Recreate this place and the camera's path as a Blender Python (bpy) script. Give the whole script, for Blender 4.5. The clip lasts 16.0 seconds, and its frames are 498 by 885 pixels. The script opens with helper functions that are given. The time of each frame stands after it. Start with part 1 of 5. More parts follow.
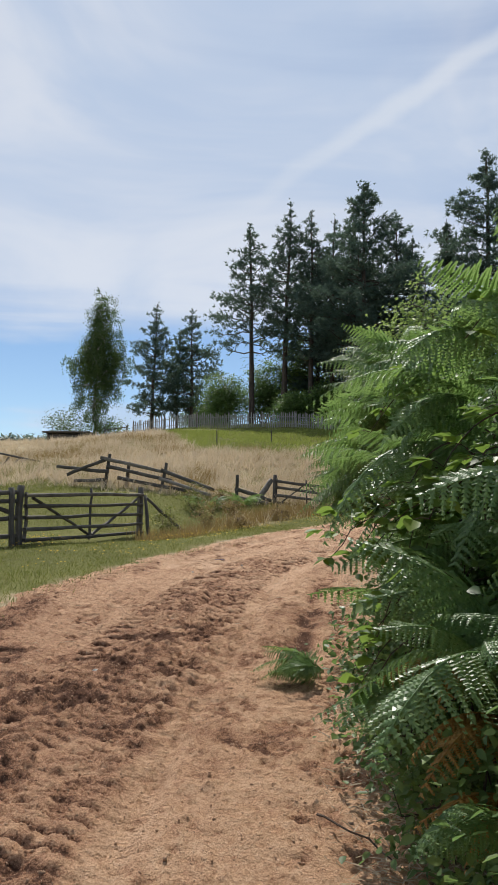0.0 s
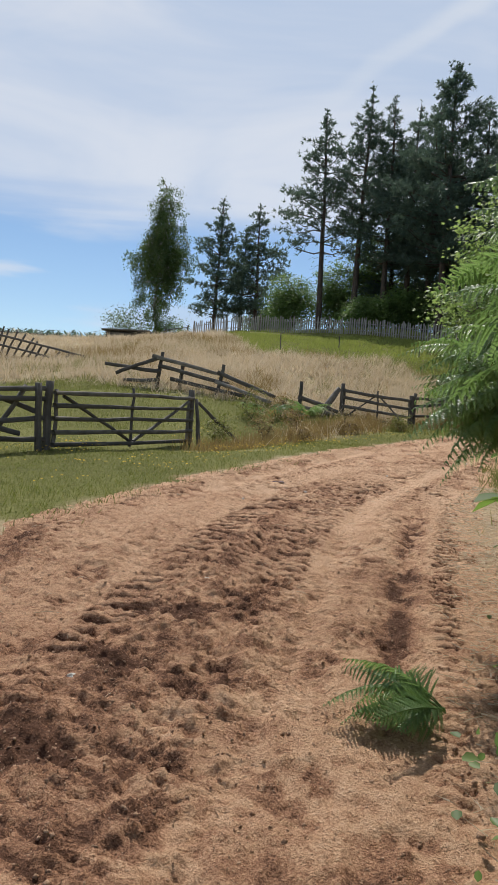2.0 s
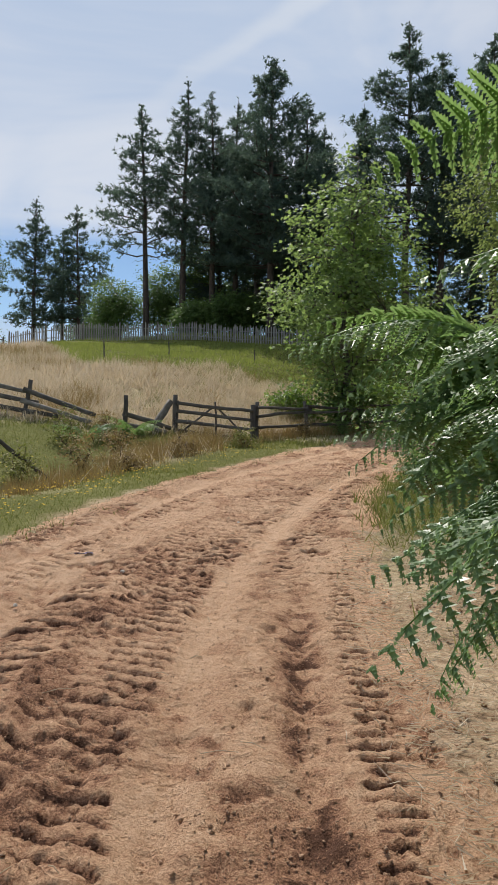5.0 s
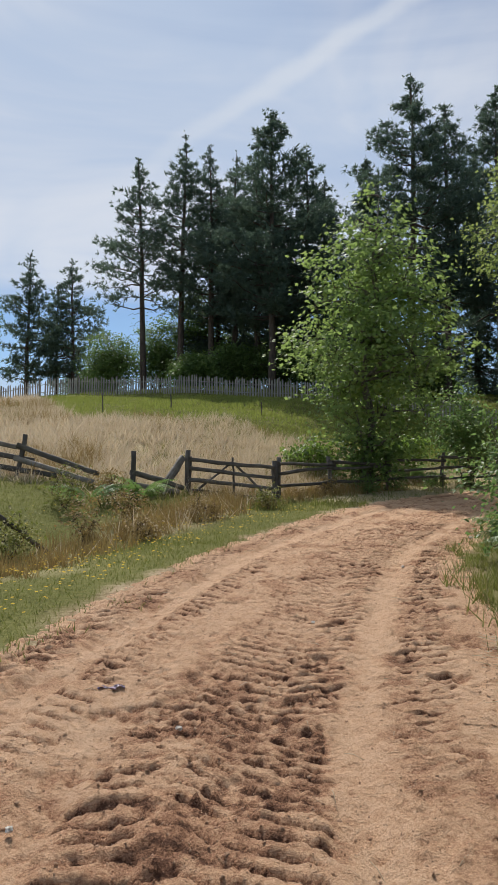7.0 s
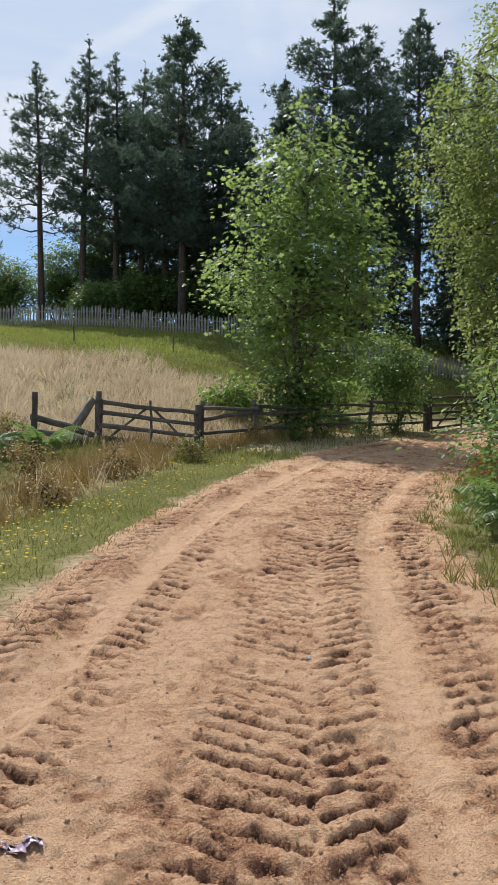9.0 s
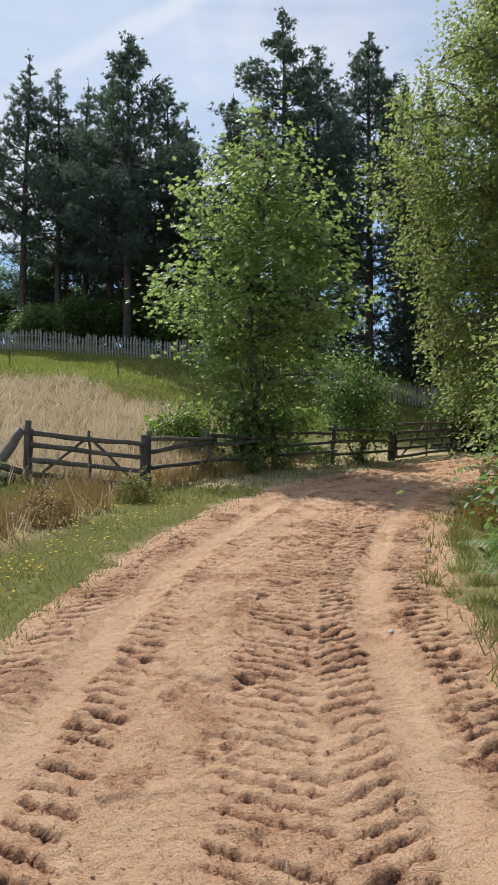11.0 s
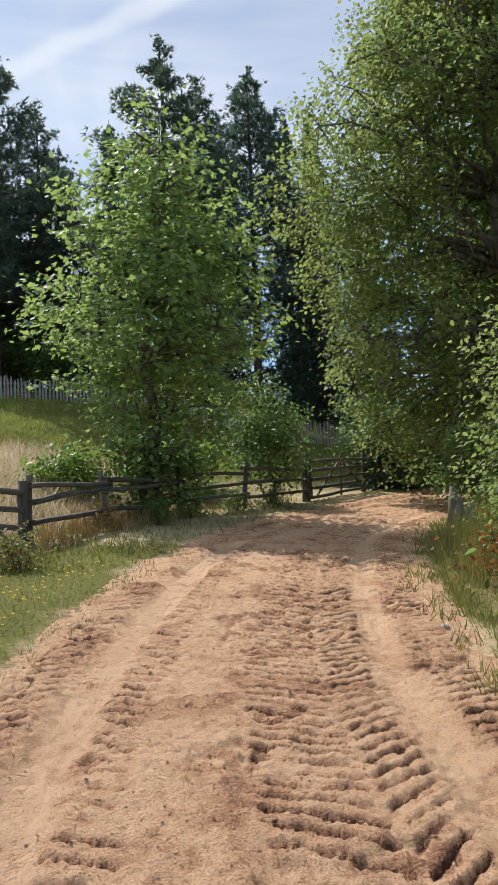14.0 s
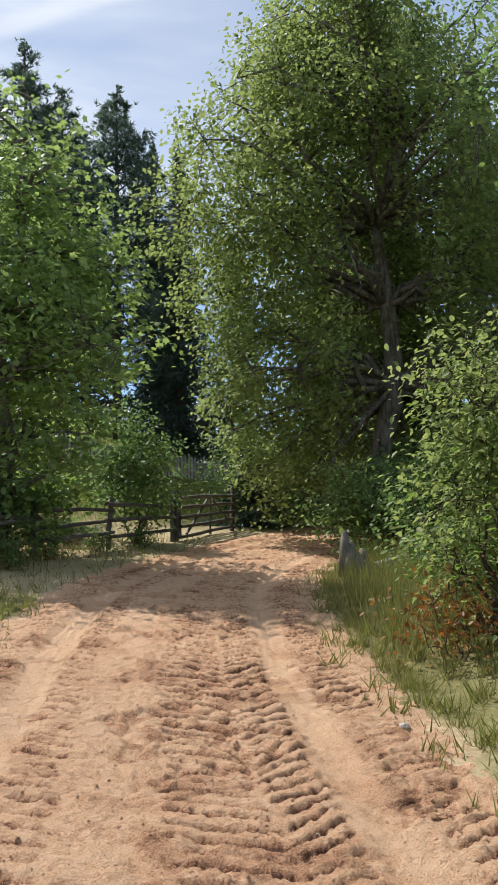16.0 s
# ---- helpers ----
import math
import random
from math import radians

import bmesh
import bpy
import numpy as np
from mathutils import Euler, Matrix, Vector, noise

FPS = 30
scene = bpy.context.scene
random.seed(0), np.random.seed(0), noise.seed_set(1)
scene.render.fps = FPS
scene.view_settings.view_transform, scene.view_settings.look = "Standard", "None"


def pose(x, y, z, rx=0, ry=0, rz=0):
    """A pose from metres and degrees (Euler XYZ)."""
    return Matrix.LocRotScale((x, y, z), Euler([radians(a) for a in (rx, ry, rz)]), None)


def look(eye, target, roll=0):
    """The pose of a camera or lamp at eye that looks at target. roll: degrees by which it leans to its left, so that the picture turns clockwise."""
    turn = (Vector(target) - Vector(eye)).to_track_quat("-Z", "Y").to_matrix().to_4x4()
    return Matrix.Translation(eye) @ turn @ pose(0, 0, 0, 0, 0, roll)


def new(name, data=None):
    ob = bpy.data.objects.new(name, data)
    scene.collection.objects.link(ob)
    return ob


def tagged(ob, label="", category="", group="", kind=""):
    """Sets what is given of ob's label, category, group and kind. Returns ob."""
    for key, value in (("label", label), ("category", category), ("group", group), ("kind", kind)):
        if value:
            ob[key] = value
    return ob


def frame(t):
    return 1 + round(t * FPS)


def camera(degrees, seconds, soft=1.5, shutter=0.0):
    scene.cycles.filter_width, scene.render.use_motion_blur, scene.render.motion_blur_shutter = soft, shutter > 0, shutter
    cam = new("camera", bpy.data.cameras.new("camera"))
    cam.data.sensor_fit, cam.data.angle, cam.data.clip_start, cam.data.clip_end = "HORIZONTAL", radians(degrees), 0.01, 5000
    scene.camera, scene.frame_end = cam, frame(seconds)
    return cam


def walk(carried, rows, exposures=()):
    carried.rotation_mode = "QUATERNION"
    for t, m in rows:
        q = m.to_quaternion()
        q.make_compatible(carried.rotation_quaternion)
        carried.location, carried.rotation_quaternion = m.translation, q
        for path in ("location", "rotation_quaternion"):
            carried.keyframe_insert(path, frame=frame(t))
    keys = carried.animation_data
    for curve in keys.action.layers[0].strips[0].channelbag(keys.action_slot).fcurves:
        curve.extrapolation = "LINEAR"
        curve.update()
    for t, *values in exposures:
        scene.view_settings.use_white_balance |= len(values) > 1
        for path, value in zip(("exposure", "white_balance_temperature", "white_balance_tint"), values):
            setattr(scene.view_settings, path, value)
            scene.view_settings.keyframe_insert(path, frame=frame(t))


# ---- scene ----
cam = camera(35.9, 16.0)
PATH = [
    (0, (0.538, 0.617, 1.627), (0.484, 2.606, 1.829), 1.2),
    (0.5, (0.446, 1.194, 1.651), (0.298, 3.183, 1.804), 2.5),
    (1, (0.415, 1.749, 1.654), (0.252, 3.742, 1.698), 3.6),
    (1.5, (0.421, 2.401, 1.656), (0.223, 4.391, 1.639), 3.7),
    (2, (0.37, 2.98, 1.712), (0.169, 4.969, 1.667), 4.1),
    (2.5, (0.35, 3.511, 1.79), (0.143, 5.499, 1.705), 4.1),
    (3, (0.403, 4.079, 1.872), (0.198, 6.067, 1.805), -0.5),
    (3.5, (0.44, 4.57, 1.886), (0.302, 6.564, 1.823), 0.7),
    (4, (0.525, 5.143, 1.933), (0.485, 7.143, 1.89), 1.1),
    (4.5, (0.53, 5.674, 1.962), (0.634, 7.671, 1.946), 0.3),
    (4.7, (0.518, 5.851, 1.987), (0.695, 7.843, 1.972), 0.6),
    (6.8, (0.101, 8.16, 2.123), (0.383, 10.136, 2.246), 0.1),
    (7, (0.031, 8.388, 2.134), (0.268, 10.369, 2.269), -0.0),
    (7.5, (-0.054, 8.914, 2.195), (0.234, 10.888, 2.338), 0.0),
    (8, (-0.117, 9.477, 2.27), (0.175, 11.449, 2.43), -0.3),
    (8.5, (-0.198, 10.011, 2.335), (0.206, 11.97, 2.35), -0.4),
    (9, (-0.123, 10.444, 2.388), (0.369, 12.383, 2.359), 0.7),
    (9.5, (-0.05, 10.871, 2.458), (0.442, 12.809, 2.456), 1.0),
    (10, (0.045, 11.35, 2.528), (0.652, 13.256, 2.548), 0.2),
    (10.2, (0.103, 11.553, 2.524), (0.708, 13.459, 2.541), -0.1),
    (12.3, (0.344, 13.55, 2.454), (1.025, 15.427, 2.569), -0.3),
    (12.5, (0.363, 13.754, 2.439), (1.075, 15.619, 2.557), -1.2),
    (13, (0.453, 14.228, 2.501), (1.259, 16.055, 2.614), -1.4),
    (13.5, (0.632, 14.715, 2.53), (1.456, 16.532, 2.658), -0.5),
    (14, (0.677, 15.135, 2.526), (1.589, 16.908, 2.678), -2.1),
    (14.5, (0.703, 15.585, 2.584), (1.725, 17.298, 2.738), -3.2),
    (15, (0.836, 15.998, 2.613), (1.867, 17.703, 2.784), -3.2),
    (15.5, (0.919, 16.368, 2.651), (2.003, 18.033, 2.881), -2.9),
    (16, (1.067, 16.71, 2.707), (2.303, 18.266, 2.932), -1.1),
]
walk(cam, [(t, look(eye, target, roll)) for t, eye, target, roll in PATH],
     [(0.0, -0.17), (4.5, -0.22), (8.0, -0.22), (9.0, 0.0), (12.5, 0.04), (16.0, 0.22)])

# ---- light ----
SUN_AZ, SUN_EL = radians(-8.0), radians(51.0)
sun_dir = Vector((math.sin(SUN_AZ) * math.cos(SUN_EL), math.cos(SUN_AZ) * math.cos(SUN_EL), math.sin(SUN_EL)))
sun_data = bpy.data.lights.new("sun", "SUN")
sun_data.energy, sun_data.angle, sun_data.color = 5.0, radians(0.55), (1.0, 0.955, 0.89)
sun = new("sun", sun_data)
sun.matrix_world = look(sun_dir * 200, (0, 0, 0))


def link(nt, a, out, b, inp):
    nt.links.new(a.outputs[out], b.inputs[inp])


def node(nt, kind, **props):
    n = nt.nodes.new(kind)
    for k, v in props.items():
        if k == "operation":
            n.operation = v
        elif k == "blend":
            n.blend_type = v
        elif k == "data_type":
            n.data_type = v
        else:
            n.inputs[k].default_value = v
    return n


def ramp(nt, stops):
    n = nt.nodes.new("ShaderNodeValToRGB")
    e = n.color_ramp.elements
    while len(e) < len(stops):
        e.new(0.5)
    for el, (p, c) in zip(e, stops):
        el.position, el.color = p, (*c, 1)
    return n


def make_world():
    w = bpy.data.worlds.new("sky")
    scene.world = w
    w.use_nodes = True
    nt = w.node_tree
    nt.nodes.clear()
    out = nt.nodes.new("ShaderNodeOutputWorld")
    bg = nt.nodes.new("ShaderNodeBackground")
    bg.inputs["Strength"].default_value = 0.115
    sky = nt.nodes.new("ShaderNodeTexSky")
    sky.sky_type = "NISHITA"
    sky.sun_disc = False
    sky.sun_elevation, sky.sun_rotation = SUN_EL, SUN_AZ % (2 * math.pi)
    sky.air_density, sky.dust_density, sky.ozone_density = 0.95, 0.0, 3.0
    co = nt.nodes.new("ShaderNodeTexCoord")
    sep = nt.nodes.new("ShaderNodeSeparateXYZ")
    link(nt, co, "Generated", sep, 0)
    # thin high cloud: dense above, broken low down, streaked along the horizon
    mp = nt.nodes.new("ShaderNodeMapping")
    mp.inputs["Scale"].default_value = (1.0, 1.0, 7.0)
    link(nt, co, "Generated", mp, 0)
    n1 = node(nt, "ShaderNodeTexNoise", Scale=1.6, Detail=6.0, Roughness=0.5, Distortion=0.4)
    link(nt, mp, 0, n1, "Vector")
    add = node(nt, "ShaderNodeMath", operation="MULTIPLY_ADD")
    add.inputs[1].default_value = 0.16
    link(nt, n1, 0, add, 0)
    link(nt, sep, 2, add, 2)
    veil = nt.nodes.new("ShaderNodeMapRange")
    veil.interpolation_type = "SMOOTHSTEP"
    for i, v in zip((1, 2, 3, 4), (0.30, 0.39, 0.0, 0.85)):
        veil.inputs[i].default_value = v
    link(nt, add, 0, veil, 0)
    low = nt.nodes.new("ShaderNodeMapRange")
    low.interpolation_type = "SMOOTHSTEP"
    for i, v in zip((1, 2, 3, 4), (0.53, 0.66, 0.0, 0.65)):
        low.inputs[i].default_value = v
    link(nt, n1, 0, low, 0)
    # the veil is thickest west of the sun and thins out to the east
    near = node(nt, "ShaderNodeVectorMath", operation="DOT_PRODUCT")
    near.inputs[1].default_value = Vector((-0.42, 0.62, 0.66))
    link(nt, co, "Generated", near, 0)
    thick = nt.nodes.new("ShaderNodeMapRange")
    thick.interpolation_type = "SMOOTHSTEP"
    for i, v in zip((1, 2, 3, 4), (0.92, 1.34, 0.5, 1.0)):
        thick.inputs[i].default_value = v
    uneven = node(nt, "ShaderNodeMath", operation="MULTIPLY_ADD")
    uneven.inputs[1].default_value = 0.9
    link(nt, n1, 0, uneven, 0)
    link(nt, near, "Value", uneven, 2)
    link(nt, uneven, 0, thick, 0)
    cover = node(nt, "ShaderNodeMath", operation="MULTIPLY")
    link(nt, veil, 0, cover, 0)
    link(nt, thick, 0, cover, 1)
    mx = node(nt, "ShaderNodeMath", operation="MAXIMUM")
    link(nt, cover, 0, mx, 0)
    link(nt, low, 0, mx, 1)
    # an old vapour trail: a soft band along a great circle
    dot = node(nt, "ShaderNodeVectorMath", operation="DOT_PRODUCT")
    dot.inputs[1].default_value = TRAIL
    n2 = node(nt, "ShaderNodeTexNoise", Scale=14.0, Detail=5.0)
    link(nt, co, "Generated", n2, "Vector")
    wob = node(nt, "ShaderNodeMath", operation="MULTIPLY_ADD")
    wob.inputs[1].default_value = 0.022
    link(nt, n2, 0, wob, 0)
    link(nt, co, "Generated", dot, 0)
    link(nt, dot, "Value", wob, 2)
    ab = node(nt, "ShaderNodeMath", operation="ADD")
    ab.inputs[1].default_value = -0.021
    link(nt, wob, 0, ab, 0)
    ab2 = node(nt, "ShaderNodeMath", operation="ABSOLUTE")
    link(nt, ab, 0, ab2, 0)
    band = nt.nodes.new("ShaderNodeMapRange")
    band.interpolation_type = "SMOOTHSTEP"
    for i, v in zip((1, 2, 3, 4), (0.002, 0.017, 0.42, 0.0)):
        band.inputs[i].default_value = v
    link(nt, ab2, 0, band, 0)
    fade = nt.nodes.new("ShaderNodeMapRange")
    fade.interpolation_type = "SMOOTHSTEP"
    for i, v in zip((1, 2, 3, 4), (-0.12, 0.16, 0.0, 1.0)):
        fade.inputs[i].default_value = v
    link(nt, sep, 0, fade, 0)
    trail = node(nt, "ShaderNodeMath", operation="MULTIPLY")
    link(nt, band, 0, trail, 0)
    link(nt, fade, 0, trail, 1)
    mixc = node(nt, "ShaderNodeMix", data_type="RGBA")
    link(nt, mx, 0, mixc, 0)
    link(nt, sky, 0, mixc, 6)
    n3 = node(nt, "ShaderNodeTexNoise", Scale=1.9, Detail=5.0, Roughness=0.55, Distortion=0.6)
    mp3 = nt.nodes.new("ShaderNodeMapping")
    mp3.inputs["Scale"].default_value = (1.0, 1.6, 2.6)
    link(nt, co, "Generated", mp3, 0)
    link(nt, mp3, 0, n3, "Vector")
    thickness = nt.nodes.new("ShaderNodeMapRange")
    thickness.interpolation_type = "SMOOTHSTEP"
    for i, v in zip((1, 2, 3, 4), (0.36, 0.64, 0.0, 1.0)):
        thickness.inputs[i].default_value = v
    link(nt, n3, 0, thickness, 0)
    white = node(nt, "ShaderNodeMix", data_type="RGBA")
    link(nt, thickness, 0, white, 0)
    white.inputs[6].default_value = CLOUD
    white.inputs[7].default_value = (7.4, 7.75, 8.4, 1)
    link(nt, white, 2, mixc, 7)
    mixt = node(nt, "ShaderNodeMix", data_type="RGBA")
    link(nt, trail, 0, mixt, 0)
    link(nt, mixc, 2, mixt, 6)
    mixt.inputs[7].default_value = (7.6, 7.9, 8.3, 1)
    link(nt, mixt, 2, bg, 0)
    link(nt, bg, 0, out, 0)


CLOUD = (5.3, 6.25, 7.8, 1)
TRAIL = (-0.5478, -0.3335, 0.7673)
make_world()


# ---- materials ----
def material(name):
    m = bpy.data.materials.new(name)
    m.use_nodes = True
    nt = m.node_tree
    return m, nt, nt.nodes["Principled BSDF"]


def bump(nt, bsdf, src, out, strength, distance):
    b = node(nt, "ShaderNodeBump", Strength=strength, Distance=distance)
    link(nt, src, out, b, "Height")
    link(nt, b, 0, bsdf, "Normal")


def leaf_material(name, stops, trans=0.35, rough=0.42, tcol=(0.24, 0.39, 0.11), spec=0.22):
    """Leaves: colour varies leaf by leaf and in large patches; light shines through."""
    m, nt, bs = material(name)
    geo = nt.nodes.new("ShaderNodeNewGeometry")
    co = nt.nodes.new("ShaderNodeTexCoord")
    n = node(nt, "ShaderNodeTexNoise", Scale=0.9, Detail=3.0)
    link(nt, co, "Object", n, "Vector")
    a = node(nt, "ShaderNodeMath", operation="MULTIPLY_ADD")
    a.inputs[1].default_value, a.inputs[2].default_value = 0.6, -0.05
    link(nt, geo, "Random Per Island", a, 0)
    b = node(nt, "ShaderNodeMath", operation="MULTIPLY_ADD")
    b.inputs[1].default_value = 0.5
    link(nt, n, 0, b, 0)
    link(nt, a, 0, b, 2)
    r = ramp(nt, stops)
    link(nt, b, 0, r, 0)
    link(nt, r, 0, bs, "Base Color")
    bs.inputs["Roughness"].default_value = rough
    bs.inputs["Specular IOR Level"].default_value = spec
    tr = nt.nodes.new("ShaderNodeBsdfTranslucent")
    mt = node(nt, "ShaderNodeMix", data_type="RGBA")
    mt.inputs[0].default_value = 0.7
    link(nt, r, 0, mt, 6)
    mt.inputs[7].default_value = (*tcol, 1)
    link(nt, mt, 2, tr, 0)
    mix = nt.nodes.new("ShaderNodeMixShader")
    mix.inputs[0].default_value = trans
    link(nt, bs, 0, mix, 1)
    link(nt, tr, 0, mix, 2)
    link(nt, mix, 0, nt.nodes["Material Output"], 0)
    return m


def wood_material(name, stops, scale=1.0):
    """Weathered timber: long grain, cracks, lichen blotches, each piece its own tone."""
    m, nt, bs = material(name)
    co = nt.nodes.new("ShaderNodeTexCoord")
    inf = nt.nodes.new("ShaderNodeObjectInfo")
    ad = node(nt, "ShaderNodeVectorMath", operation="ADD")
    link(nt, co, "Object", ad, 0)
    link(nt, inf, "Random", ad, 1)
    mp = nt.nodes.new("ShaderNodeMapping")
    mp.inputs["Scale"].default_value = (28 * scale, 28 * scale, 2.0 * scale)
    link(nt, ad, 0, mp, 0)
    n = node(nt, "ShaderNodeTexNoise", Scale=1.0, Detail=6.0, Roughness=0.65)
    link(nt, mp, 0, n, "Vector")
    n2 = node(nt, "ShaderNodeTexNoise", Scale=5.0 * scale, Detail=3.0)
    link(nt, ad, 0, n2, "Vector")
    s = node(nt, "ShaderNodeMath", operation="MULTIPLY_ADD")
    s.inputs[1].default_value = 0.45
    link(nt, n2, 0, s, 0)
    t = node(nt, "ShaderNodeMath", operation="MULTIPLY")
    t.inputs[1].default_value = 0.6
    link(nt, n, 0, t, 0)
    link(nt, t, 0, s, 2)
    v = node(nt, "ShaderNodeMath", operation="MULTIPLY_ADD")
    v.inputs[1].default_value, = (0.16,)
    link(nt, inf, "Random", v, 0)
    link(nt, s, 0, v, 2)
    r = ramp(nt, stops)
    link(nt, v, 0, r, 0)
    link(nt, r, 0, bs, "Base Color")
    bs.inputs["Roughness"].default_value = 0.85
    bump(nt, bs, n, 0, 0.6, 0.012)
    return m


def bark_material(name, dark, light, scale=6.0):
    m, nt, bs = material(name)
    co = nt.nodes.new("ShaderNodeTexCoord")
    mp = nt.nodes.new("ShaderNodeMapping")
    mp.inputs["Scale"].default_value = (scale, scale, scale * 0.25)
    link(nt, co, "Object", mp, 0)
    n = node(nt, "ShaderNodeTexNoise", Scale=1.5, Detail=8.0, Roughness=0.7)
    link(nt, mp, 0, n, "Vector")
    r = ramp(nt, [(0.35, dark), (0.68, light)])
    link(nt, n, 0, r, 0)
    link(nt, r, 0, bs, "Base Color")
    bs.inputs["Roughness"].default_value = 0.9
    bump(nt, bs, n, 0, 0.9, 0.03)
    return m


def dirt_material():
    m, nt, bs = material("sandy_dirt")
    co = nt.nodes.new("ShaderNodeTexCoord")
    big = node(nt, "ShaderNodeTexNoise", Scale=0.8, Detail=5.0, Roughness=0.6)
    mid = node(nt, "ShaderNodeTexNoise", Scale=9.0, Detail=6.0, Roughness=0.65)
    fine = node(nt, "ShaderNodeTexNoise", Scale=95.0, Detail=4.0, Roughness=0.7)
    vor = node(nt, "ShaderNodeTexVoronoi", Scale=38.0)
    for n in (big, mid, fine, vor):
        link(nt, co, "Object", n, "Vector")
    at = nt.nodes.new("ShaderNodeAttribute")
    at.attribute_name = "loose_shade"
    a = node(nt, "ShaderNodeMath", operation="MULTIPLY_ADD")
    a.inputs[1].default_value = 0.26
    link(nt, mid, 0, a, 0)
    b = node(nt, "ShaderNodeMath", operation="MULTIPLY")
    b.inputs[1].default_value = 0.26
    link(nt, big, 0, b, 0)
    link(nt, b, 0, a, 2)
    c = node(nt, "ShaderNodeMath", operation="MULTIPLY_ADD")
    c.inputs[1].default_value = 0.78
    link(nt, fine, 0, c, 0)
    link(nt, a, 0, c, 2)
    # darkens loose, moist soil and the shade painted into cuts and pits
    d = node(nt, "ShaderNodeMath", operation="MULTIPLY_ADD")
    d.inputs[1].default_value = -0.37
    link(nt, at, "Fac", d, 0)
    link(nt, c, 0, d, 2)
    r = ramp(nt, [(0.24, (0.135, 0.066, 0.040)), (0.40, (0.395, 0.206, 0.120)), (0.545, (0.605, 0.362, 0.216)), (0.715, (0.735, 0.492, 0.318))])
    link(nt, d, 0, r, 0)
    link(nt, r, 0, bs, "Base Color")
    bs.inputs["Roughness"].default_value = 0.95
    bs.inputs["Specular IOR Level"].default_value = 0.15
    h = node(nt, "ShaderNodeMath", operation="MULTIPLY_ADD")
    h.inputs[1].default_value = 1.4
    link(nt, fine, 0, h, 0)
    soft = node(nt, "ShaderNodeMath", operation="MULTIPLY")
    soft.inputs[1].default_value = 0.5
    link(nt, mid, 0, soft, 0)
    link(nt, soft, 0, h, 2)
    h2 = node(nt, "ShaderNodeMath", operation="MULTIPLY_ADD")
    h2.inputs[1].default_value = -0.25
    link(nt, vor, 0, h2, 0)
    link(nt, h, 0, h2, 2)
    bump(nt, bs, h2, 0, 1.0, 0.020)
    return m


def ground_material():
    """Turf: green sward, straw where the hay stands, bare soil and litter by the road."""
    m, nt, bs = material("turf")
    co = nt.nodes.new("ShaderNodeTexCoord")
    n1 = node(nt, "ShaderNodeTexNoise", Scale=0.35, Detail=6.0, Roughness=0.6)
    n2 = node(nt, "ShaderNodeTexNoise", Scale=14.0, Detail=6.0, Roughness=0.7)
    for n in (n1, n2):
        link(nt, co, "Object", n, "Vector")
    s = node(nt, "ShaderNodeMath", operation="MULTIPLY_ADD")
    s.inputs[1].default_value = 0.5
    link(nt, n2, 0, s, 0)
    t = node(nt, "ShaderNodeMath", operation="MULTIPLY")
    t.inputs[1].default_value = 0.5
    link(nt, n1, 0, t, 0)
    link(nt, t, 0, s, 2)
    green = ramp(nt, [(0.3, (0.07, 0.075, 0.02)), (0.5, (0.14, 0.142, 0.04)), (0.7, (0.235, 0.222, 0.082))])
    straw = ramp(nt, [(0.3, (0.22, 0.165, 0.09)), (0.5, (0.42, 0.34, 0.2)), (0.7, (0.58, 0.5, 0.34))])
    soil = ramp(nt, [(0.36, (0.12, 0.075, 0.045)), (0.46, (0.33, 0.22, 0.135)), (0.54, (0.52, 0.38, 0.25)), (0.64, (0.66, 0.52, 0.37))])
    for r in (green, straw, soil):
        link(nt, s, 0, r, 0)
    a1 = nt.nodes.new("ShaderNodeAttribute")
    a1.attribute_name = "dry"
    a2 = nt.nodes.new("ShaderNodeAttribute")
    a2.attribute_name = "bare"
    m1 = node(nt, "ShaderNodeMix", data_type="RGBA")
    m2 = node(nt, "ShaderNodeMix", data_type="RGBA")
    link(nt, a1, "Fac", m1, 0)
    link(nt, green, 0, m1, 6)
    link(nt, straw, 0, m1, 7)
    link(nt, a2, "Fac", m2, 0)
    link(nt, m1, 2, m2, 6)
    link(nt, soil, 0, m2, 7)
    link(nt, m2, 2, bs, "Base Color")
    bs.inputs["Roughness"].default_value = 0.95
    bs.inputs["Specular IOR Level"].default_value = 0.1
    bump(nt, bs, n2, 0, 0.8, 0.06)
    return m


MAT_DIRT = dirt_material()
MAT_TURF = ground_material()
MAT_WOOD = wood_material("weathered_wood", [(0.3, (0.055, 0.045, 0.036)), (0.55, (0.15, 0.13, 0.105)), (0.8, (0.30, 0.27, 0.23))])
MAT_PALE = wood_material("silvered_wood", [(0.3, (0.12, 0.11, 0.10)), (0.55, (0.27, 0.255, 0.23)), (0.8, (0.42, 0.40, 0.37))])
MAT_DARKWOOD = wood_material("old_dark_wood", [(0.3, (0.03, 0.026, 0.022)), (0.6, (0.09, 0.078, 0.065)), (0.85, (0.2, 0.18, 0.15))])
MAT_PINEBARK = bark_material("pine_bark", (0.04, 0.03, 0.026), (0.14, 0.105, 0.085))
MAT_ALDERBARK = bark_material("grey_bark", (0.035, 0.027, 0.022), (0.24, 0.21, 0.18), 5.0)
MAT_BIRCHBARK = bark_material("birch_bark", (0.09, 0.08, 0.07), (0.6, 0.58, 0.54), 4.0)
MAT_TWIG = bark_material("brown_twig", (0.04, 0.025, 0.018), (0.13, 0.085, 0.055), 20.0)
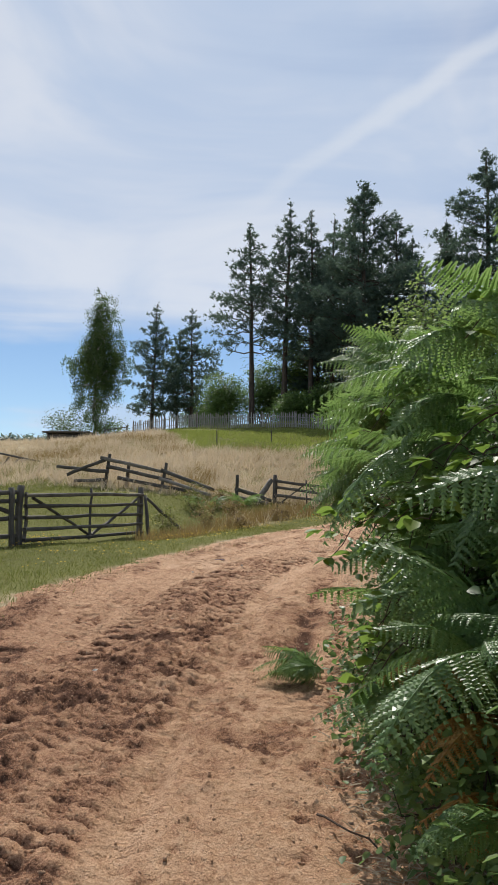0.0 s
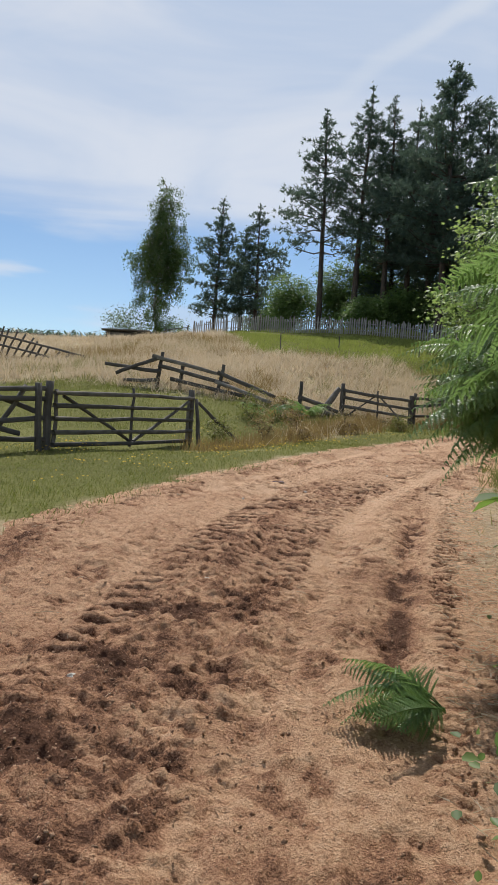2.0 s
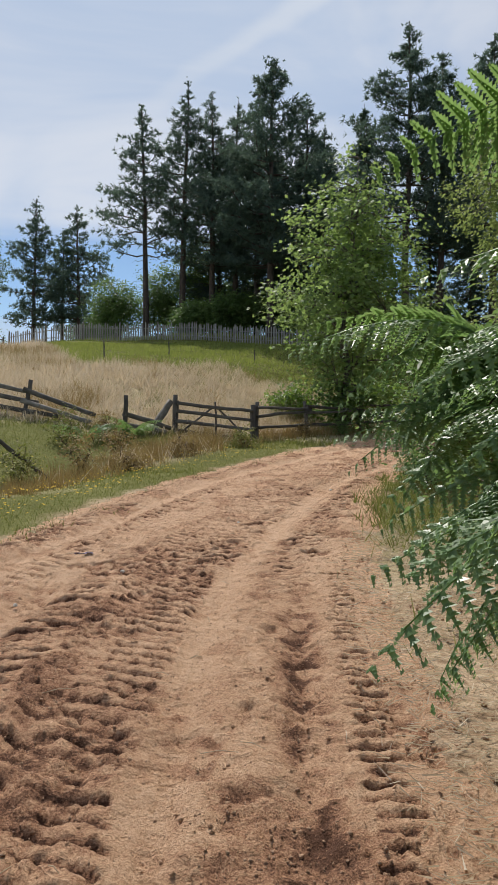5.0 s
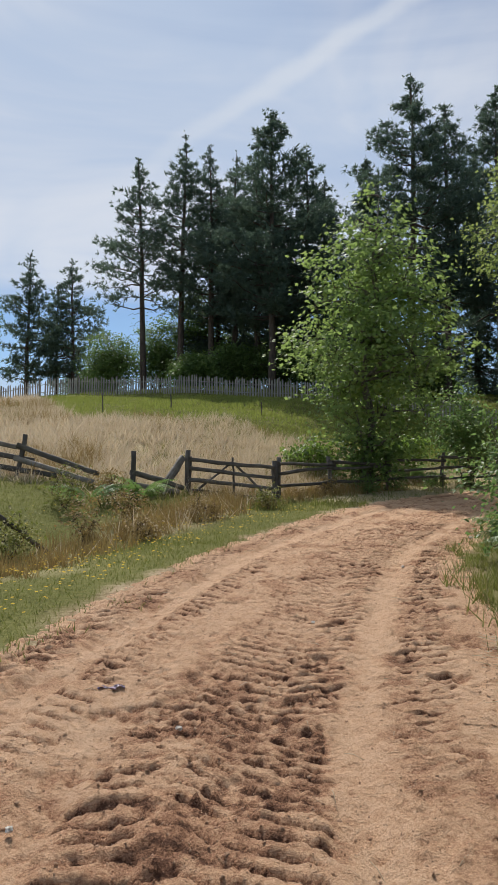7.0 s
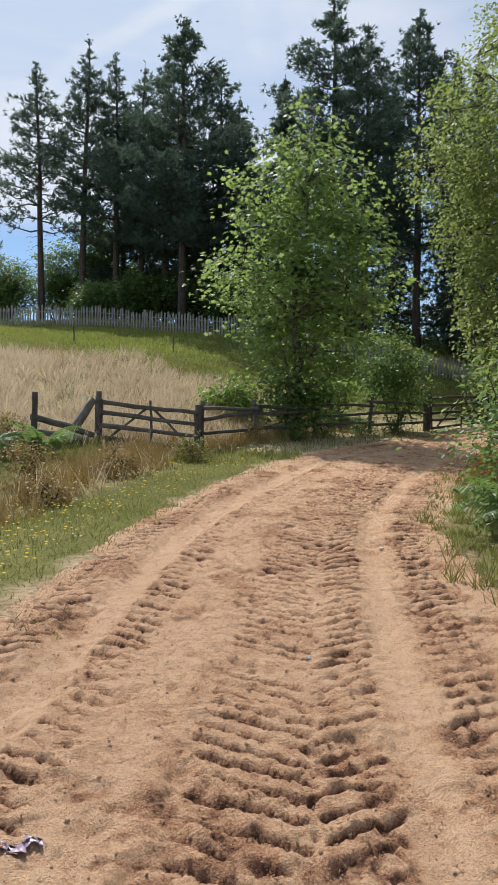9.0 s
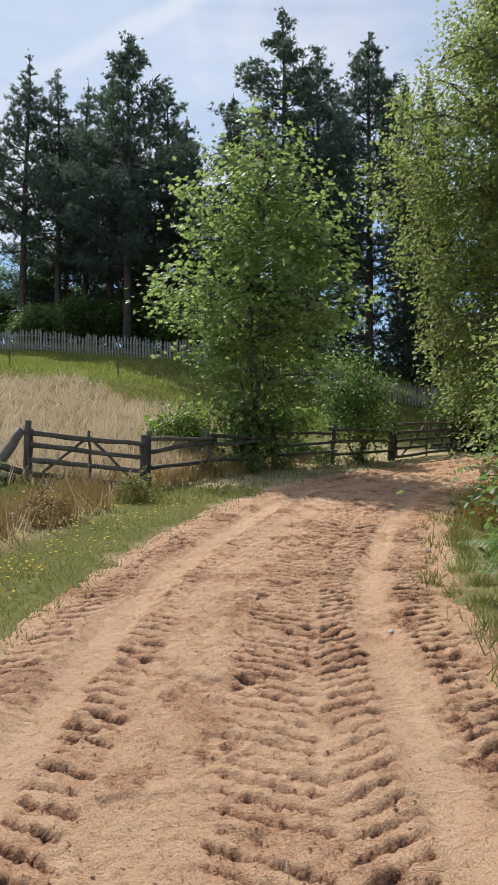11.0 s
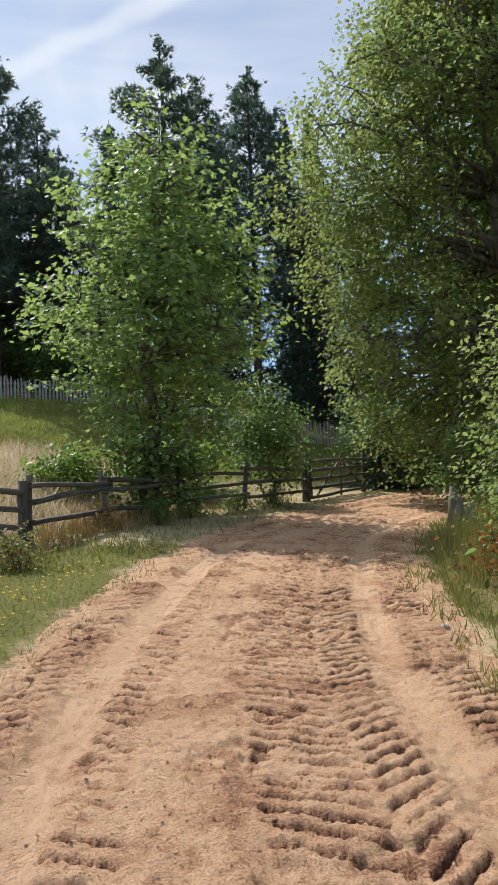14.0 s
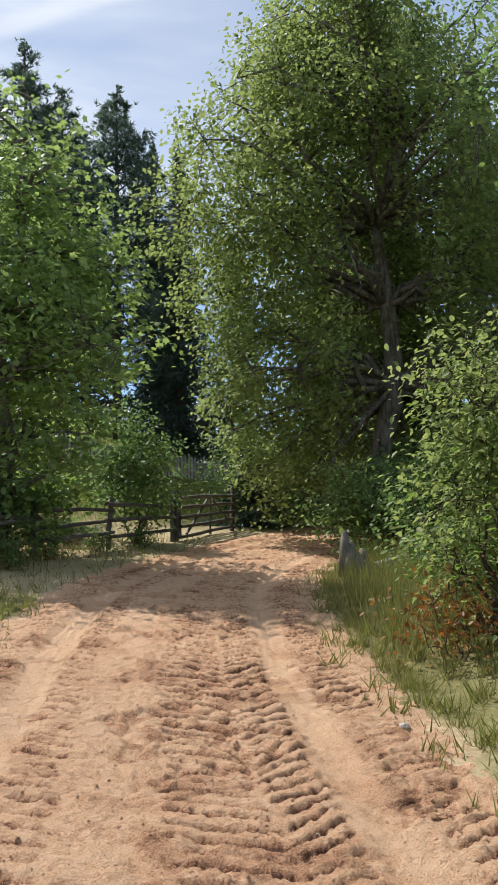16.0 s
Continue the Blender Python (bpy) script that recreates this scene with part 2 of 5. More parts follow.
# needle base colours are lifted towards blue to paint in distance haze
MAT_NEEDLE = leaf_material("pine_needles", [(0.1, (0.053, 0.087, 0.084)), (0.5, (0.094, 0.141, 0.123)), (0.9, (0.15, 0.205, 0.152))], 0.4, 0.45, (0.14, 0.21, 0.13))
MAT_SPRUCE = leaf_material("spruce_needles", [(0.1, (0.045, 0.077, 0.072)), (0.5, (0.083, 0.125, 0.104)), (0.9, (0.131, 0.186, 0.131))], 0.4, 0.45, (0.14, 0.21, 0.13))
MAT_BIRCH = leaf_material("birch_leaves", [(0.1, (0.045, 0.075, 0.03)), (0.5, (0.08, 0.12, 0.045)), (0.9, (0.13, 0.18, 0.06))], 0.36, 0.4, (0.15, 0.25, 0.04))
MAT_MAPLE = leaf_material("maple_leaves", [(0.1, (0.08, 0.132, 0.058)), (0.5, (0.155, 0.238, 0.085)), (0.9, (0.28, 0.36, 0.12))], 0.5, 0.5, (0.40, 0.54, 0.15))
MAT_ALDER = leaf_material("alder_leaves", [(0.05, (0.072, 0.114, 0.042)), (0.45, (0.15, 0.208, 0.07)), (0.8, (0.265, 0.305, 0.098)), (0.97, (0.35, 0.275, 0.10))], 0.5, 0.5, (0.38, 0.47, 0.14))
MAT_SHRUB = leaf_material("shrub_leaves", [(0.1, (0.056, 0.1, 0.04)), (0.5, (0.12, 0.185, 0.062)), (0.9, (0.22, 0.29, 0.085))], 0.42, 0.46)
MAT_BRAMBLE = leaf_material("bramble_leaves", [(0.08, (0.03, 0.065, 0.015)), (0.5, (0.07, 0.135, 0.025)), (0.85, (0.16, 0.23, 0.04)), (0.99, (0.32, 0.22, 0.04))], 0.42, 0.42, (0.32, 0.48, 0.09))
MAT_AUTUMN = leaf_material("reddened_leaves", [(0.1, (0.09, 0.03, 0.015)), (0.5, (0.20, 0.08, 0.025)), (0.9, (0.28, 0.20, 0.05))], 0.35, 0.45, (0.4, 0.16, 0.03))
MAT_FERN = leaf_material("bracken", [(0.1, (0.085, 0.145, 0.062)), (0.5, (0.15, 0.24, 0.09)), (0.9, (0.24, 0.34, 0.13))], 0.42, 0.38, (0.36, 0.55, 0.15), 0.42)
MAT_DEADFERN = leaf_material("dead_bracken", [(0.1, (0.20, 0.09, 0.02)), (0.5, (0.36, 0.19, 0.05)), (0.9, (0.5, 0.33, 0.11))], 0.3, 0.5, (0.5, 0.28, 0.06))
MAT_GRASS = leaf_material("green_grass", [(0.1, (0.08, 0.09, 0.022)), (0.42, (0.145, 0.148, 0.038)), (0.62, (0.235, 0.205, 0.07)), (0.85, (0.42, 0.34, 0.18))], 0.36, 0.6, (0.27, 0.32, 0.07))
MAT_LAWN = leaf_material("lawn_grass", [(0.1, (0.13, 0.16, 0.04)), (0.5, (0.21, 0.245, 0.06)), (0.9, (0.32, 0.33, 0.11))], 0.4, 0.6, (0.4, 0.46, 0.1))
MAT_HAY = leaf_material("dry_grass", [(0.1, (0.36, 0.28, 0.185)), (0.5, (0.60, 0.495, 0.36)), (0.9, (0.74, 0.655, 0.52))], 0.4, 0.6, (0.66, 0.54, 0.36))
MAT_RUSSET = leaf_material("russet_grass", [(0.1, (0.15, 0.10, 0.04)), (0.5, (0.29, 0.20, 0.085)), (0.9, (0.38, 0.32, 0.14))], 0.3, 0.6, (0.4, 0.28, 0.1))
MAT_FLOWER = leaf_material("yellow_petals", [(0.1, (0.5, 0.3, 0.01)), (0.9, (0.62, 0.42, 0.015))], 0.1, 0.8, (0.7, 0.5, 0.03))
MAT_CLOD = bark_material("loose_soil", (0.34, 0.19, 0.115), (0.64, 0.41, 0.25), 30.0)
MAT_STONE = bark_material("pale_stone", (0.46, 0.42, 0.36), (0.72, 0.67, 0.6), 12.0)


# ---- mesh helpers ----
def raw_mesh(name, V, F, mat, smooth=False):
    """A mesh from arrays of corners and of equal-sided faces."""
    me = bpy.data.meshes.new(name)
    V, F = np.asarray(V, np.float32), np.asarray(F, np.int32)
    k = F.shape[1]
    me.vertices.add(len(V))
    me.vertices.foreach_set("co", V.ravel())
    me.loops.add(F.size)
    me.loops.foreach_set("vertex_index", F.ravel())
    me.polygons.add(len(F))
    me.polygons.foreach_set("loop_start", np.arange(len(F), dtype=np.int32) * k)
    if smooth:
        me.polygons.foreach_set("use_smooth", np.ones(len(F), bool))
    me.update(calc_edges=True)
    me.materials.append(mat)
    return me


def child(name, me, parent, m=None, label=""):
    ob = new(name, me)
    ob.parent = parent
    if m is not None:
        ob.matrix_basis = m
    return tagged(ob, label)


def thing(name, x, y, z, label, category, group="", turn=0.0, kind=""):
    ob = new(name)
    ob.empty_display_size = 0.2
    ob.matrix_basis = pose(x, y, z, 0, 0, turn)
    return tagged(ob, label, category, group, kind)


class Tubes:
    """Gathers tapered round limbs into one mesh."""

    def __init__(self):
        self.v, self.f, self.n = [], [], 0

    def add(self, pts, radii, sides=6):
        pts = np.asarray(pts, float)
        k = len(pts)
        tang = np.gradient(pts, axis=0)
        tang /= np.linalg.norm(tang, axis=1)[:, None] + 1e-9
        ref = np.array([1.0, 0, 0]) if abs(tang[0][0]) < 0.8 else np.array([0, 1.0, 0])
        a = np.cross(tang, ref)
        a /= np.linalg.norm(a, axis=1)[:, None] + 1e-9
        b = np.cross(tang, a)
        th = np.arange(sides) * 2 * np.pi / sides
        ring = a[:, None] * np.cos(th)[None, :, None] + b[:, None] * np.sin(th)[None, :, None]
        V = pts[:, None] + ring * np.asarray(radii, float)[:, None, None]
        i = np.arange(k - 1)[:, None] * sides + np.arange(sides)[None]
        j = np.arange(k - 1)[:, None] * sides + (np.arange(sides)[None] + 1) % sides
        F = np.stack([i, j, j + sides, i + sides], -1).reshape(-1, 4) + self.n
        self.v.append(V.reshape(-1, 3))
        self.f.append(F)
        # closed ends
        c0, c1 = self.n + k * sides, self.n + k * sides + 1
        self.v.append(np.array([pts[0], pts[-1]]))
        s = np.arange(0, sides, 2)
        caps0 = np.stack([np.full(len(s), c0), self.n + (s + 2) % sides, self.n + (s + 1) % sides, self.n + s], -1)
        e = self.n + (k - 1) * sides
        caps1 = np.stack([np.full(len(s), c1), e + s, e + (s + 1) % sides, e + (s + 2) % sides], -1)
        self.f += [caps0, caps1]
        self.n += k * sides + 2

    def mesh(self, name, mat):
        return raw_mesh(name, np.concatenate(self.v), np.concatenate(self.f), mat, True)


KITE = (np.array([(0, 0, 0), (0.4, 0.5, 0.08), (1, 0, 0), (0.4, -0.5, 0.08)]), np.array([(0, 1, 2), (0, 2, 3)]))
OVATE = (np.array([(0, 0, 0), (0.22, 0.40, 0.07), (0.6, 0.42, 0.06), (1, 0, -0.08), (0.6, -0.42, 0.06), (0.22, -0.40, 0.07)]), np.array([(0, 1, 2, 3), (0, 3, 4, 5)]))
BLADE = (np.array([(0, 0.5, 0), (0, -0.5, 0), (1, 0, 0)]), np.array([(0, 1, 2)]))
LUMP = (np.array([(-0.5, 0, 0), (0.55, 0.1, 0), (0, 0.5, 0.1), (0.1, -0.5, 0), (0, 0.1, 0.45), (0.05, 0, -0.45)]),
        np.array([(0, 2, 4), (2, 1, 4), (1, 3, 4), (3, 0, 4), (2, 0, 5), (1, 2, 5), (3, 1, 5), (0, 3, 5)]))
BENT = (np.array([(0, 0.5, 0), (0, -0.5, 0), (0.6, -0.4, 0.0), (0.6, 0.4, 0.0), (0.95, -0.1, -0.22), (0.95, 0.1, -0.22)]), np.array([(0, 1, 2, 3), (3, 2, 4, 5)]))


def lobed():
    """A five-lobed leaf as a fan."""
    v = [(0.35, 0, 0)]
    for a, r in ((180, 0.35), (140, 0.52), (115, 0.3), (78, 0.6), (42, 0.33), (0, 0.66), (-42, 0.33), (-78, 0.6), (-115, 0.3), (-140, 0.52)):
        v.append((0.35 + r * math.cos(radians(a)), r * math.sin(radians(a)) * 0.95, -0.12 * r))
    return np.array(v), np.array([(0, i, i % 10 + 1) for i in range(1, 11)])


MAPLE_LEAF = lobed()


def unit(a):
    return a / (np.linalg.norm(a, axis=-1, keepdims=True) + 1e-9)


def leaf_mesh(name, P, D, N, L, W, form, mat):
    """One mesh of many leaves: foot P, direction D, upper side N, length L, width W."""
    D = unit(np.asarray(D, float))
    B = unit(np.cross(N, D))
    N = np.cross(D, B)
    t, f = form
    L, W = np.broadcast_to(L, len(P)), np.broadcast_to(W, len(P))
    V = (P[:, None] + D[:, None] * (t[None, :, 0, None] * L[:, None, None]) + B[:, None] * (t[None, :, 1, None] * W[:, None, None])
         + N[:, None] * (t[None, :, 2, None] * L[:, None, None]))
    F = f[None] + (np.arange(len(P)) * len(t))[:, None, None]
    return raw_mesh(name, V.reshape(-1, 3), F.reshape(-1, f.shape[1]), mat)


def lattice(ix, iy, seed):
    h = (ix * 374761393 + iy * 668265263 + seed * 974634777) & 0x7FFFFFFF
    h = ((h ^ (h >> 13)) * 1274126177) & 0x7FFFFFFF
    return ((h ^ (h >> 16)) & 0xFFFF) / 65535.0


def vnoise(x, y, seed=0):
    x, y = np.asarray(x, float), np.asarray(y, float)
    ix, iy = np.floor(x).astype(np.int64), np.floor(y).astype(np.int64)
    fx, fy = x - ix, y - iy
    fx, fy = fx * fx * (3 - 2 * fx), fy * fy * (3 - 2 * fy)
    a, b = lattice(ix, iy, seed), lattice(ix + 1, iy, seed)
    c, d = lattice(ix, iy + 1, seed), lattice(ix + 1, iy + 1, seed)
    return (a * (1 - fx) + b * fx) * (1 - fy) + (c * (1 - fx) + d * fx) * fy


def fbm(x, y, octaves=4, seed=0):
    t, a, s = 0.0, 0.5, 0.0
    for o in range(octaves):
        t = t + a * vnoise(x * 2 ** o, y * 2 ** o, seed + o)
        s, a = s + a, a * 0.5
    return t / s


def step(a, b, x):
    t = np.clip((x - a) / (b - a), 0, 1)
    return t * t * (3 - 2 * t)


# ---- the lie of the land ----
CENTRE = [(-2.2, -30, 2.0), (-1.5, -6, 1.9), (-1.05, 0, 1.85), (-0.65, 5.2, 1.8), (-0.42, 7.2, 1.8), (-0.2, 9.1, 1.8), (0.3, 12.1, 1.77), (0.8, 13.8, 1.72), (1.95, 17.3, 1.55), (2.75, 19.2, 1.55),
          (3.85, 21.1, 1.6), (5.1, 23.0, 1.6), (7.1, 25.6, 1.65), (9.0, 27.4, 1.65), (11.5, 29.4, 1.65), (13.9, 30.9, 1.7), (17.2, 32.6, 1.7), (22, 34, 1.7), (34, 35, 1.7)]


def spline(pts, n):
    p = np.array(pts, float)
    p = np.vstack([2 * p[0] - p[1], p, 2 * p[-1] - p[-2]])
    out = []
    for i in range(1, len(p) - 2):
        t = np.linspace(0, 1, n, endpoint=False)[:, None]
        a, b, c, d = p[i - 1], p[i], p[i + 1], p[i + 2]
        out.append(0.5 * (2 * b + (c - a) * t + (2 * a - 5 * b + 4 * c - d) * t ** 2 + (3 * b - 3 * c + d - a) * t ** 3))
    return np.vstack(out + [p[-2][None]])


LINE = spline(CENTRE, 10)
SEG_A, SEG_B = LINE[:-1], LINE[1:]


def beside_road(x, y):
    """Signed distance from the road's middle (left is negative) less its half width: (side, distance beyond the edge)."""
    x, y = np.ravel(np.asarray(x, float)), np.ravel(np.asarray(y, float))
    best, side, hw = np.full(len(x), 1e9), np.zeros(len(x)), np.ones(len(x))
    for a, b in zip(SEG_A, SEG_B):
        dx, dy = b[0] - a[0], b[1] - a[1]
        k = np.clip(((x - a[0]) * dx + (y - a[1]) * dy) / (dx * dx + dy * dy), 0, 1)
        ox, oy = x - a[0] - k * dx, y - a[1] - k * dy
        d = np.hypot(ox, oy)
        near = d < best
        best = np.where(near, d, best)
        side = np.where(near, np.sign(ox * dy - oy * dx), side)
        hw = np.where(near, a[2] + k * (b[2] - a[2]), hw)
    return side, best - hw


def plain(x, y):
    return (0.075 * np.clip(y, -200, 30) + 0.10 * np.clip(y - 30, 0, 6) + 0.0 * x + 0.10 * np.exp(-((np.asarray(y) - 9.3) / 2.2) ** 2)
            - 0.06 * np.exp(-((np.asarray(y) - 20.5) / 2.0) ** 2))


def land(x, y, cut=False):
    """Height of the ground; cut: with the road's bed taken out."""
    shape = np.shape(x)
    x, y = np.ravel(np.asarray(x, float)), np.ravel(np.asarray(y, float))
    side, d = beside_road(x, y)
    base = plain(x, y)
    hill = 2.35 + 0.19 * np.clip(y - 24.0, 0, 34) + 0.13 * np.clip(y - 56, 0, 14) - 0.02 * np.clip(y - 72, 0, 60) - 1.5 * step(-5, -18, x) * step(34, 60, y) - 0.25 * step(9, 14, x) - 0.6 * step(-7, -12, x) * step(27, 33, y) * step(52, 38, y) - 0.9 * step(5, -9, x) * step(46, 62, y)
    hill = np.where(y < 24, base + (2.35 - 1.8) * step(15, 24, y), hill)
    rise = base + 0.21 * np.clip(d - 2.6, 0, 5) + 0.36 * np.clip(d - 7.6, 0, 60)
    k = 0.35
    h = np.clip(0.5 + 0.5 * (rise - hill) / k, 0, 1)
    soft = rise * (1 - h) + hill * h - k * h * (1 - h)
    left = np.maximum(soft, base) - 0.2 * np.exp(-((y - 18.5) / 2.6) ** 2) * step(0.5, 2.5, d) * step(9, 5, d)
    right = base + 0.22 * np.clip(d - 0.4, 0, 4)
    z = np.where(side < 0, left, right)
    z = z + (fbm(x * 0.3, y * 0.3, 3, 5) - 0.5) * 0.35 * step(1.0, 6.0, d) + (fbm(x * 1.5, y * 1.5, 3, 9) - 0.5) * 0.08 * step(-0.1, 0.6, d)
    if cut:
        z = z - 0.22 * step(0.05, -0.35, d)
    return z.reshape(shape)


def gz(x, y):
    return float(land(np.array([x]), np.array([y]))[0])


def dryness(x, y):
    side, d = beside_road(x, y)
    w = (fbm(x * 0.35, y * 0.35, 4, 21) - 0.5) * 7
    upper = 36.5 + 36 * step(-2, -12, x)
    band = step(24.5, 26.5, y + 0.5 * w) * step(upper + 2, upper - 2, y + w)
    paddock = step(0.6, -0.4, x + 2.5 - 0.47 * (y - 17.9) + 0.15 * w)
    verge = step(1.2, 2.2, d + 0.3 * w) * step(15.5, 18, y + 0.5 * x + 0.5 * w) * step(27.5, 26, y) * (1 - paddock)
    out = np.where(side < 0, np.maximum(band, verge * 0.7), 0.25)
    return np.clip(out, 0, 1) * step(70, 40, x)


def ground():
    def axis(fine0, fine1, s, far0, far1):
        mid = np.arange(fine0, fine1 + s / 2, s)
        lo = fine0 - np.geomspace(s, fine0 - far0, 26)[::-1]
        hi = fine1 + np.geomspace(s, far1 - fine1, 26)
        return np.concatenate([lo, mid, hi])
    xs, ys = axis(-14, 20, 0.22, -1500, 1500), axis(2, 44, 0.22, -800, 2500)
    X, Y = np.meshgrid(xs, ys)
    Z = land(X, Y, True)
    n, k = X.shape
    i = (np.arange(n - 1)[:, None] * k + np.arange(k - 1)[None]).ravel()
    me = raw_mesh("ground", np.stack([X, Y, Z], -1).reshape(-1, 3), np.stack([i, i + 1, i + k + 1, i + k], -1), MAT_TURF, True)
    x, y = X.ravel(), Y.ravel()
    side, d = beside_road(x, y)
    bare = step(0.22, -0.08, d + (fbm(x * 2, y * 2, 3, 3) - 0.5) * 0.7)
    bare = np.maximum(bare, np.where(side > 0, 0.95 * step(2.2, 1.2, d) * step(14, 11, y), 0))
    for name, val in (("dry", dryness(x, y)), ("bare", bare)):
        a = me.attributes.new(name, "FLOAT", "POINT")
        a.data.foreach_set("value", val.astype(np.float32))
    tagged(new("ground", me), "grassy hillside with green sward and dry straw", "ground", kind="structure")


ground()


def road():
    """The rutted sand track, with tyre prints pressed into it."""
    keep = LINE[(LINE[:, 1] > -8)]
    seg = np.hypot(*np.diff(keep[:, :2], axis=0).T)
    S = np.concatenate([[0], np.cumsum(seg)])
    s = np.concatenate([np.arange(0, 11, 0.12), np.arange(11, 21.5, 0.0125), np.arange(21.5, 31, 0.015), np.arange(31, 40, 0.035), np.arange(40, S[-1], 0.12)])
    cx, cy, hw = (np.interp(s, S, keep[:, i]) for i in range(3))
    tx, ty = np.gradient(cx, s), np.gradient(cy, s)
    l = np.hypot(tx, ty)
    tx, ty = tx / l, ty / l
    q = np.linspace(-1, 1, 265)
    u = q[None] * (hw[:, None] + 0.3)
    X, Y = cx[:, None] + u * ty[:, None], cy[:, None] - u * tx[:, None]
    SS = np.repeat(s[:, None], u.shape[1], 1)
    mean = 0.02 * np.sin(SS * 0.35) + 0.05 * (fbm(SS * 0.25, u * 0 + 3, 2, 31) - 0.5) + 0.22 * step(13, 20, Y)
    U = u - mean

    def band(a, b, soft=0.05):
        return step(a - soft, a + soft, U) * step(b + soft, b - soft, U)
    wob = 0.5 * fbm(X * 1.3, Y * 1.3, 2, 43) + 0.22 * fbm(X * 8, Y * 8, 2, 44)

    def lugs(u0, slope, pitch, cut=0.34, seed=5):
        """0 on the flat sand, up to 1 in each lug's cut; the two halves of a tyre alternate, and every cut has its own depth."""
        half = np.where(U > u0, 1, 2)
        p = (SS + slope * np.abs(U - u0)) / pitch + wob + 0.5 * half
        k = np.floor(p).astype(np.int64)
        one = lattice(k * 7 + half * 131, k * 3 + 11, seed)
        p = p - k
        wide = cut * (0.7 + 0.6 * lattice(k * 5 + half * 37, k + 4, seed + 1)) * (0.75 + 0.5 * fbm(X * 9, Y * 9, 2, seed + 60))
        dip = step(0.0, 0.10, p) * step(wide + 0.09, wide, p)
        return dip * np.clip(0.35 + 0.75 * one + 1.1 * (fbm(X * 6, Y * 6, 2, seed + 50) - 0.5), 0, 1), step(wide + 0.10, wide + 0.20, p) * step(wide + 0.5, wide + 0.25, p)
    h = 0.0
    loose_shade = np.zeros_like(X)
    far, near = step(11.0, 13.0, Y), step(14.0, 11.5, Y)
    churn = step(11.5, 8, Y) * step(0.38, 0.6, fbm(X * 0.9 + 3, Y * 0.9, 3, 90)) * (step(1.0, 0.5, U) * step(-1.1, -0.5, U) + 0.5 * step(-1.1, -1.4, U))
    # wheel lines pressed smooth
    for a, b, dep, where in ((-1.36, -1.08, 0.045, 0.35 + 0.65 * far), (-0.74, -0.50, 0.030, near), (0.57, 0.77, 0.036, 1.0)):
        m = band(a, b, 0.07) * where * (0.55 + 0.45 * step(0.36, 0.56, fbm(X * 1.2 + 3, Y * 1.2, 3, 49)))
        cutin, lip = lugs((a + b) / 2, 0.35, 0.062)
        h = h - dep * m - 0.010 * m * cutin * step(0.42, 0.58, fbm(X * 0.7 + 9, Y * 0.7, 2, 45)) + 0.005 * m * (np.cos((U - a) * 75) > 0.3) * step(0.40, 0.55, fbm(X * 1.1, Y * 1.1, 2, 47))
        loose_shade -= 0.08 * m
    # deep tractor treads: from, to, middle, slant, pitch, depth, where along the lane
    for a, b, u0, sl, pit, dep, where in ((-0.50, -0.18, -0.55, -0.25, 0.15, 0.034, near), (-0.12, 0.12, -0.16, 0.6, 0.13, 0.024, near), (0.16, 0.54, 0.60, -0.35, 0.13, 0.030, near), (-1.07, -0.80, -1.12, 0.4, 0.15, 0.028, far),
                                          (-0.27, 0.20, 0.22, -0.40, 0.135, 0.034, far), (0.24, 0.54, 0.20, -0.80, 0.15, 0.026, far), (0.90, 1.22, 0.86, -0.6, 0.15, 0.018, far), (-1.72, -1.42, -1.38, 0.5, 0.15, 0.022, 0.8),
                                          (1.44, 1.60, 1.40, 0.1, 0.10, 0.022, near * step(5, 6.5, Y))):
        frayed = 0.12 * (fbm(X * 6, Y * 6, 2, 140) - 0.5)
        m = step(a - 0.02, a + 0.02, U + frayed) * step(b + 0.02, b - 0.02, U + frayed) * (0.62 + 0.38 * step(0.30, 0.46, fbm(X * 0.75 + 4 * u0, Y * 0.75, 3, 41))) * (1 - 0.6 * churn) * where
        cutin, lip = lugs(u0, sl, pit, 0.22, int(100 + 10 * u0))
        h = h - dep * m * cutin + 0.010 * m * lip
        # cuts coloured dark: moist soil, and their shadow lines painted in for contrast
        loose_shade += 0.85 * m * step(0.15, 0.5, cutin) + 0.12 * m * step(0.4, 0.6, fbm(X * 7, Y * 7, 3, 141))
    # narrow treads of a light wheel
    for a, b in ((0.66, 0.76), (0.30, 0.40)):
        m = band(a, b, 0.02) * step(10.5, 8.5, Y)
        h = h - 0.014 * m * lugs(a, 0.0, 0.05)[0] - 0.010 * m
    # crumbled ridges between the wheels
    ridge = near * np.exp(-((U + 0.05) / 0.14) ** 2) + 0.6 * far * np.exp(-((U + 0.36) / 0.07) ** 2) + 0.5 * np.exp(-((U - 0.95) / 0.12) ** 2) + 0.6 * np.exp(-((U + 1.5) / 0.16) ** 2)
    clod = step(0.5, 0.75, fbm(X * 15, Y * 15, 3, 51))
    h = h + ridge * (0.008 + 0.028 * clod * fbm(X * 3, Y * 3, 2, 53))
    rough = 0.5 + 0.5 * step(0.4, 0.6, fbm(X * 0.8, Y * 0.8, 3, 55))
    edge = step(0.75, 1.0, np.abs(q))[None]
    h = h + (fbm(X * 16, Y * 16, 3, 57) - 0.5) * 0.017 * rough + (fbm(X * 3.2, Y * 3.2, 3, 59) - 0.5) * 0.022 + (fbm(X * 40, Y * 40, 2, 61) - 0.5) * 0.009
    h = h + 0.022 * step(0.62, 0.8, fbm(X * 11, Y * 11, 2, 63)) * (ridge * 0.6 + 0.2)
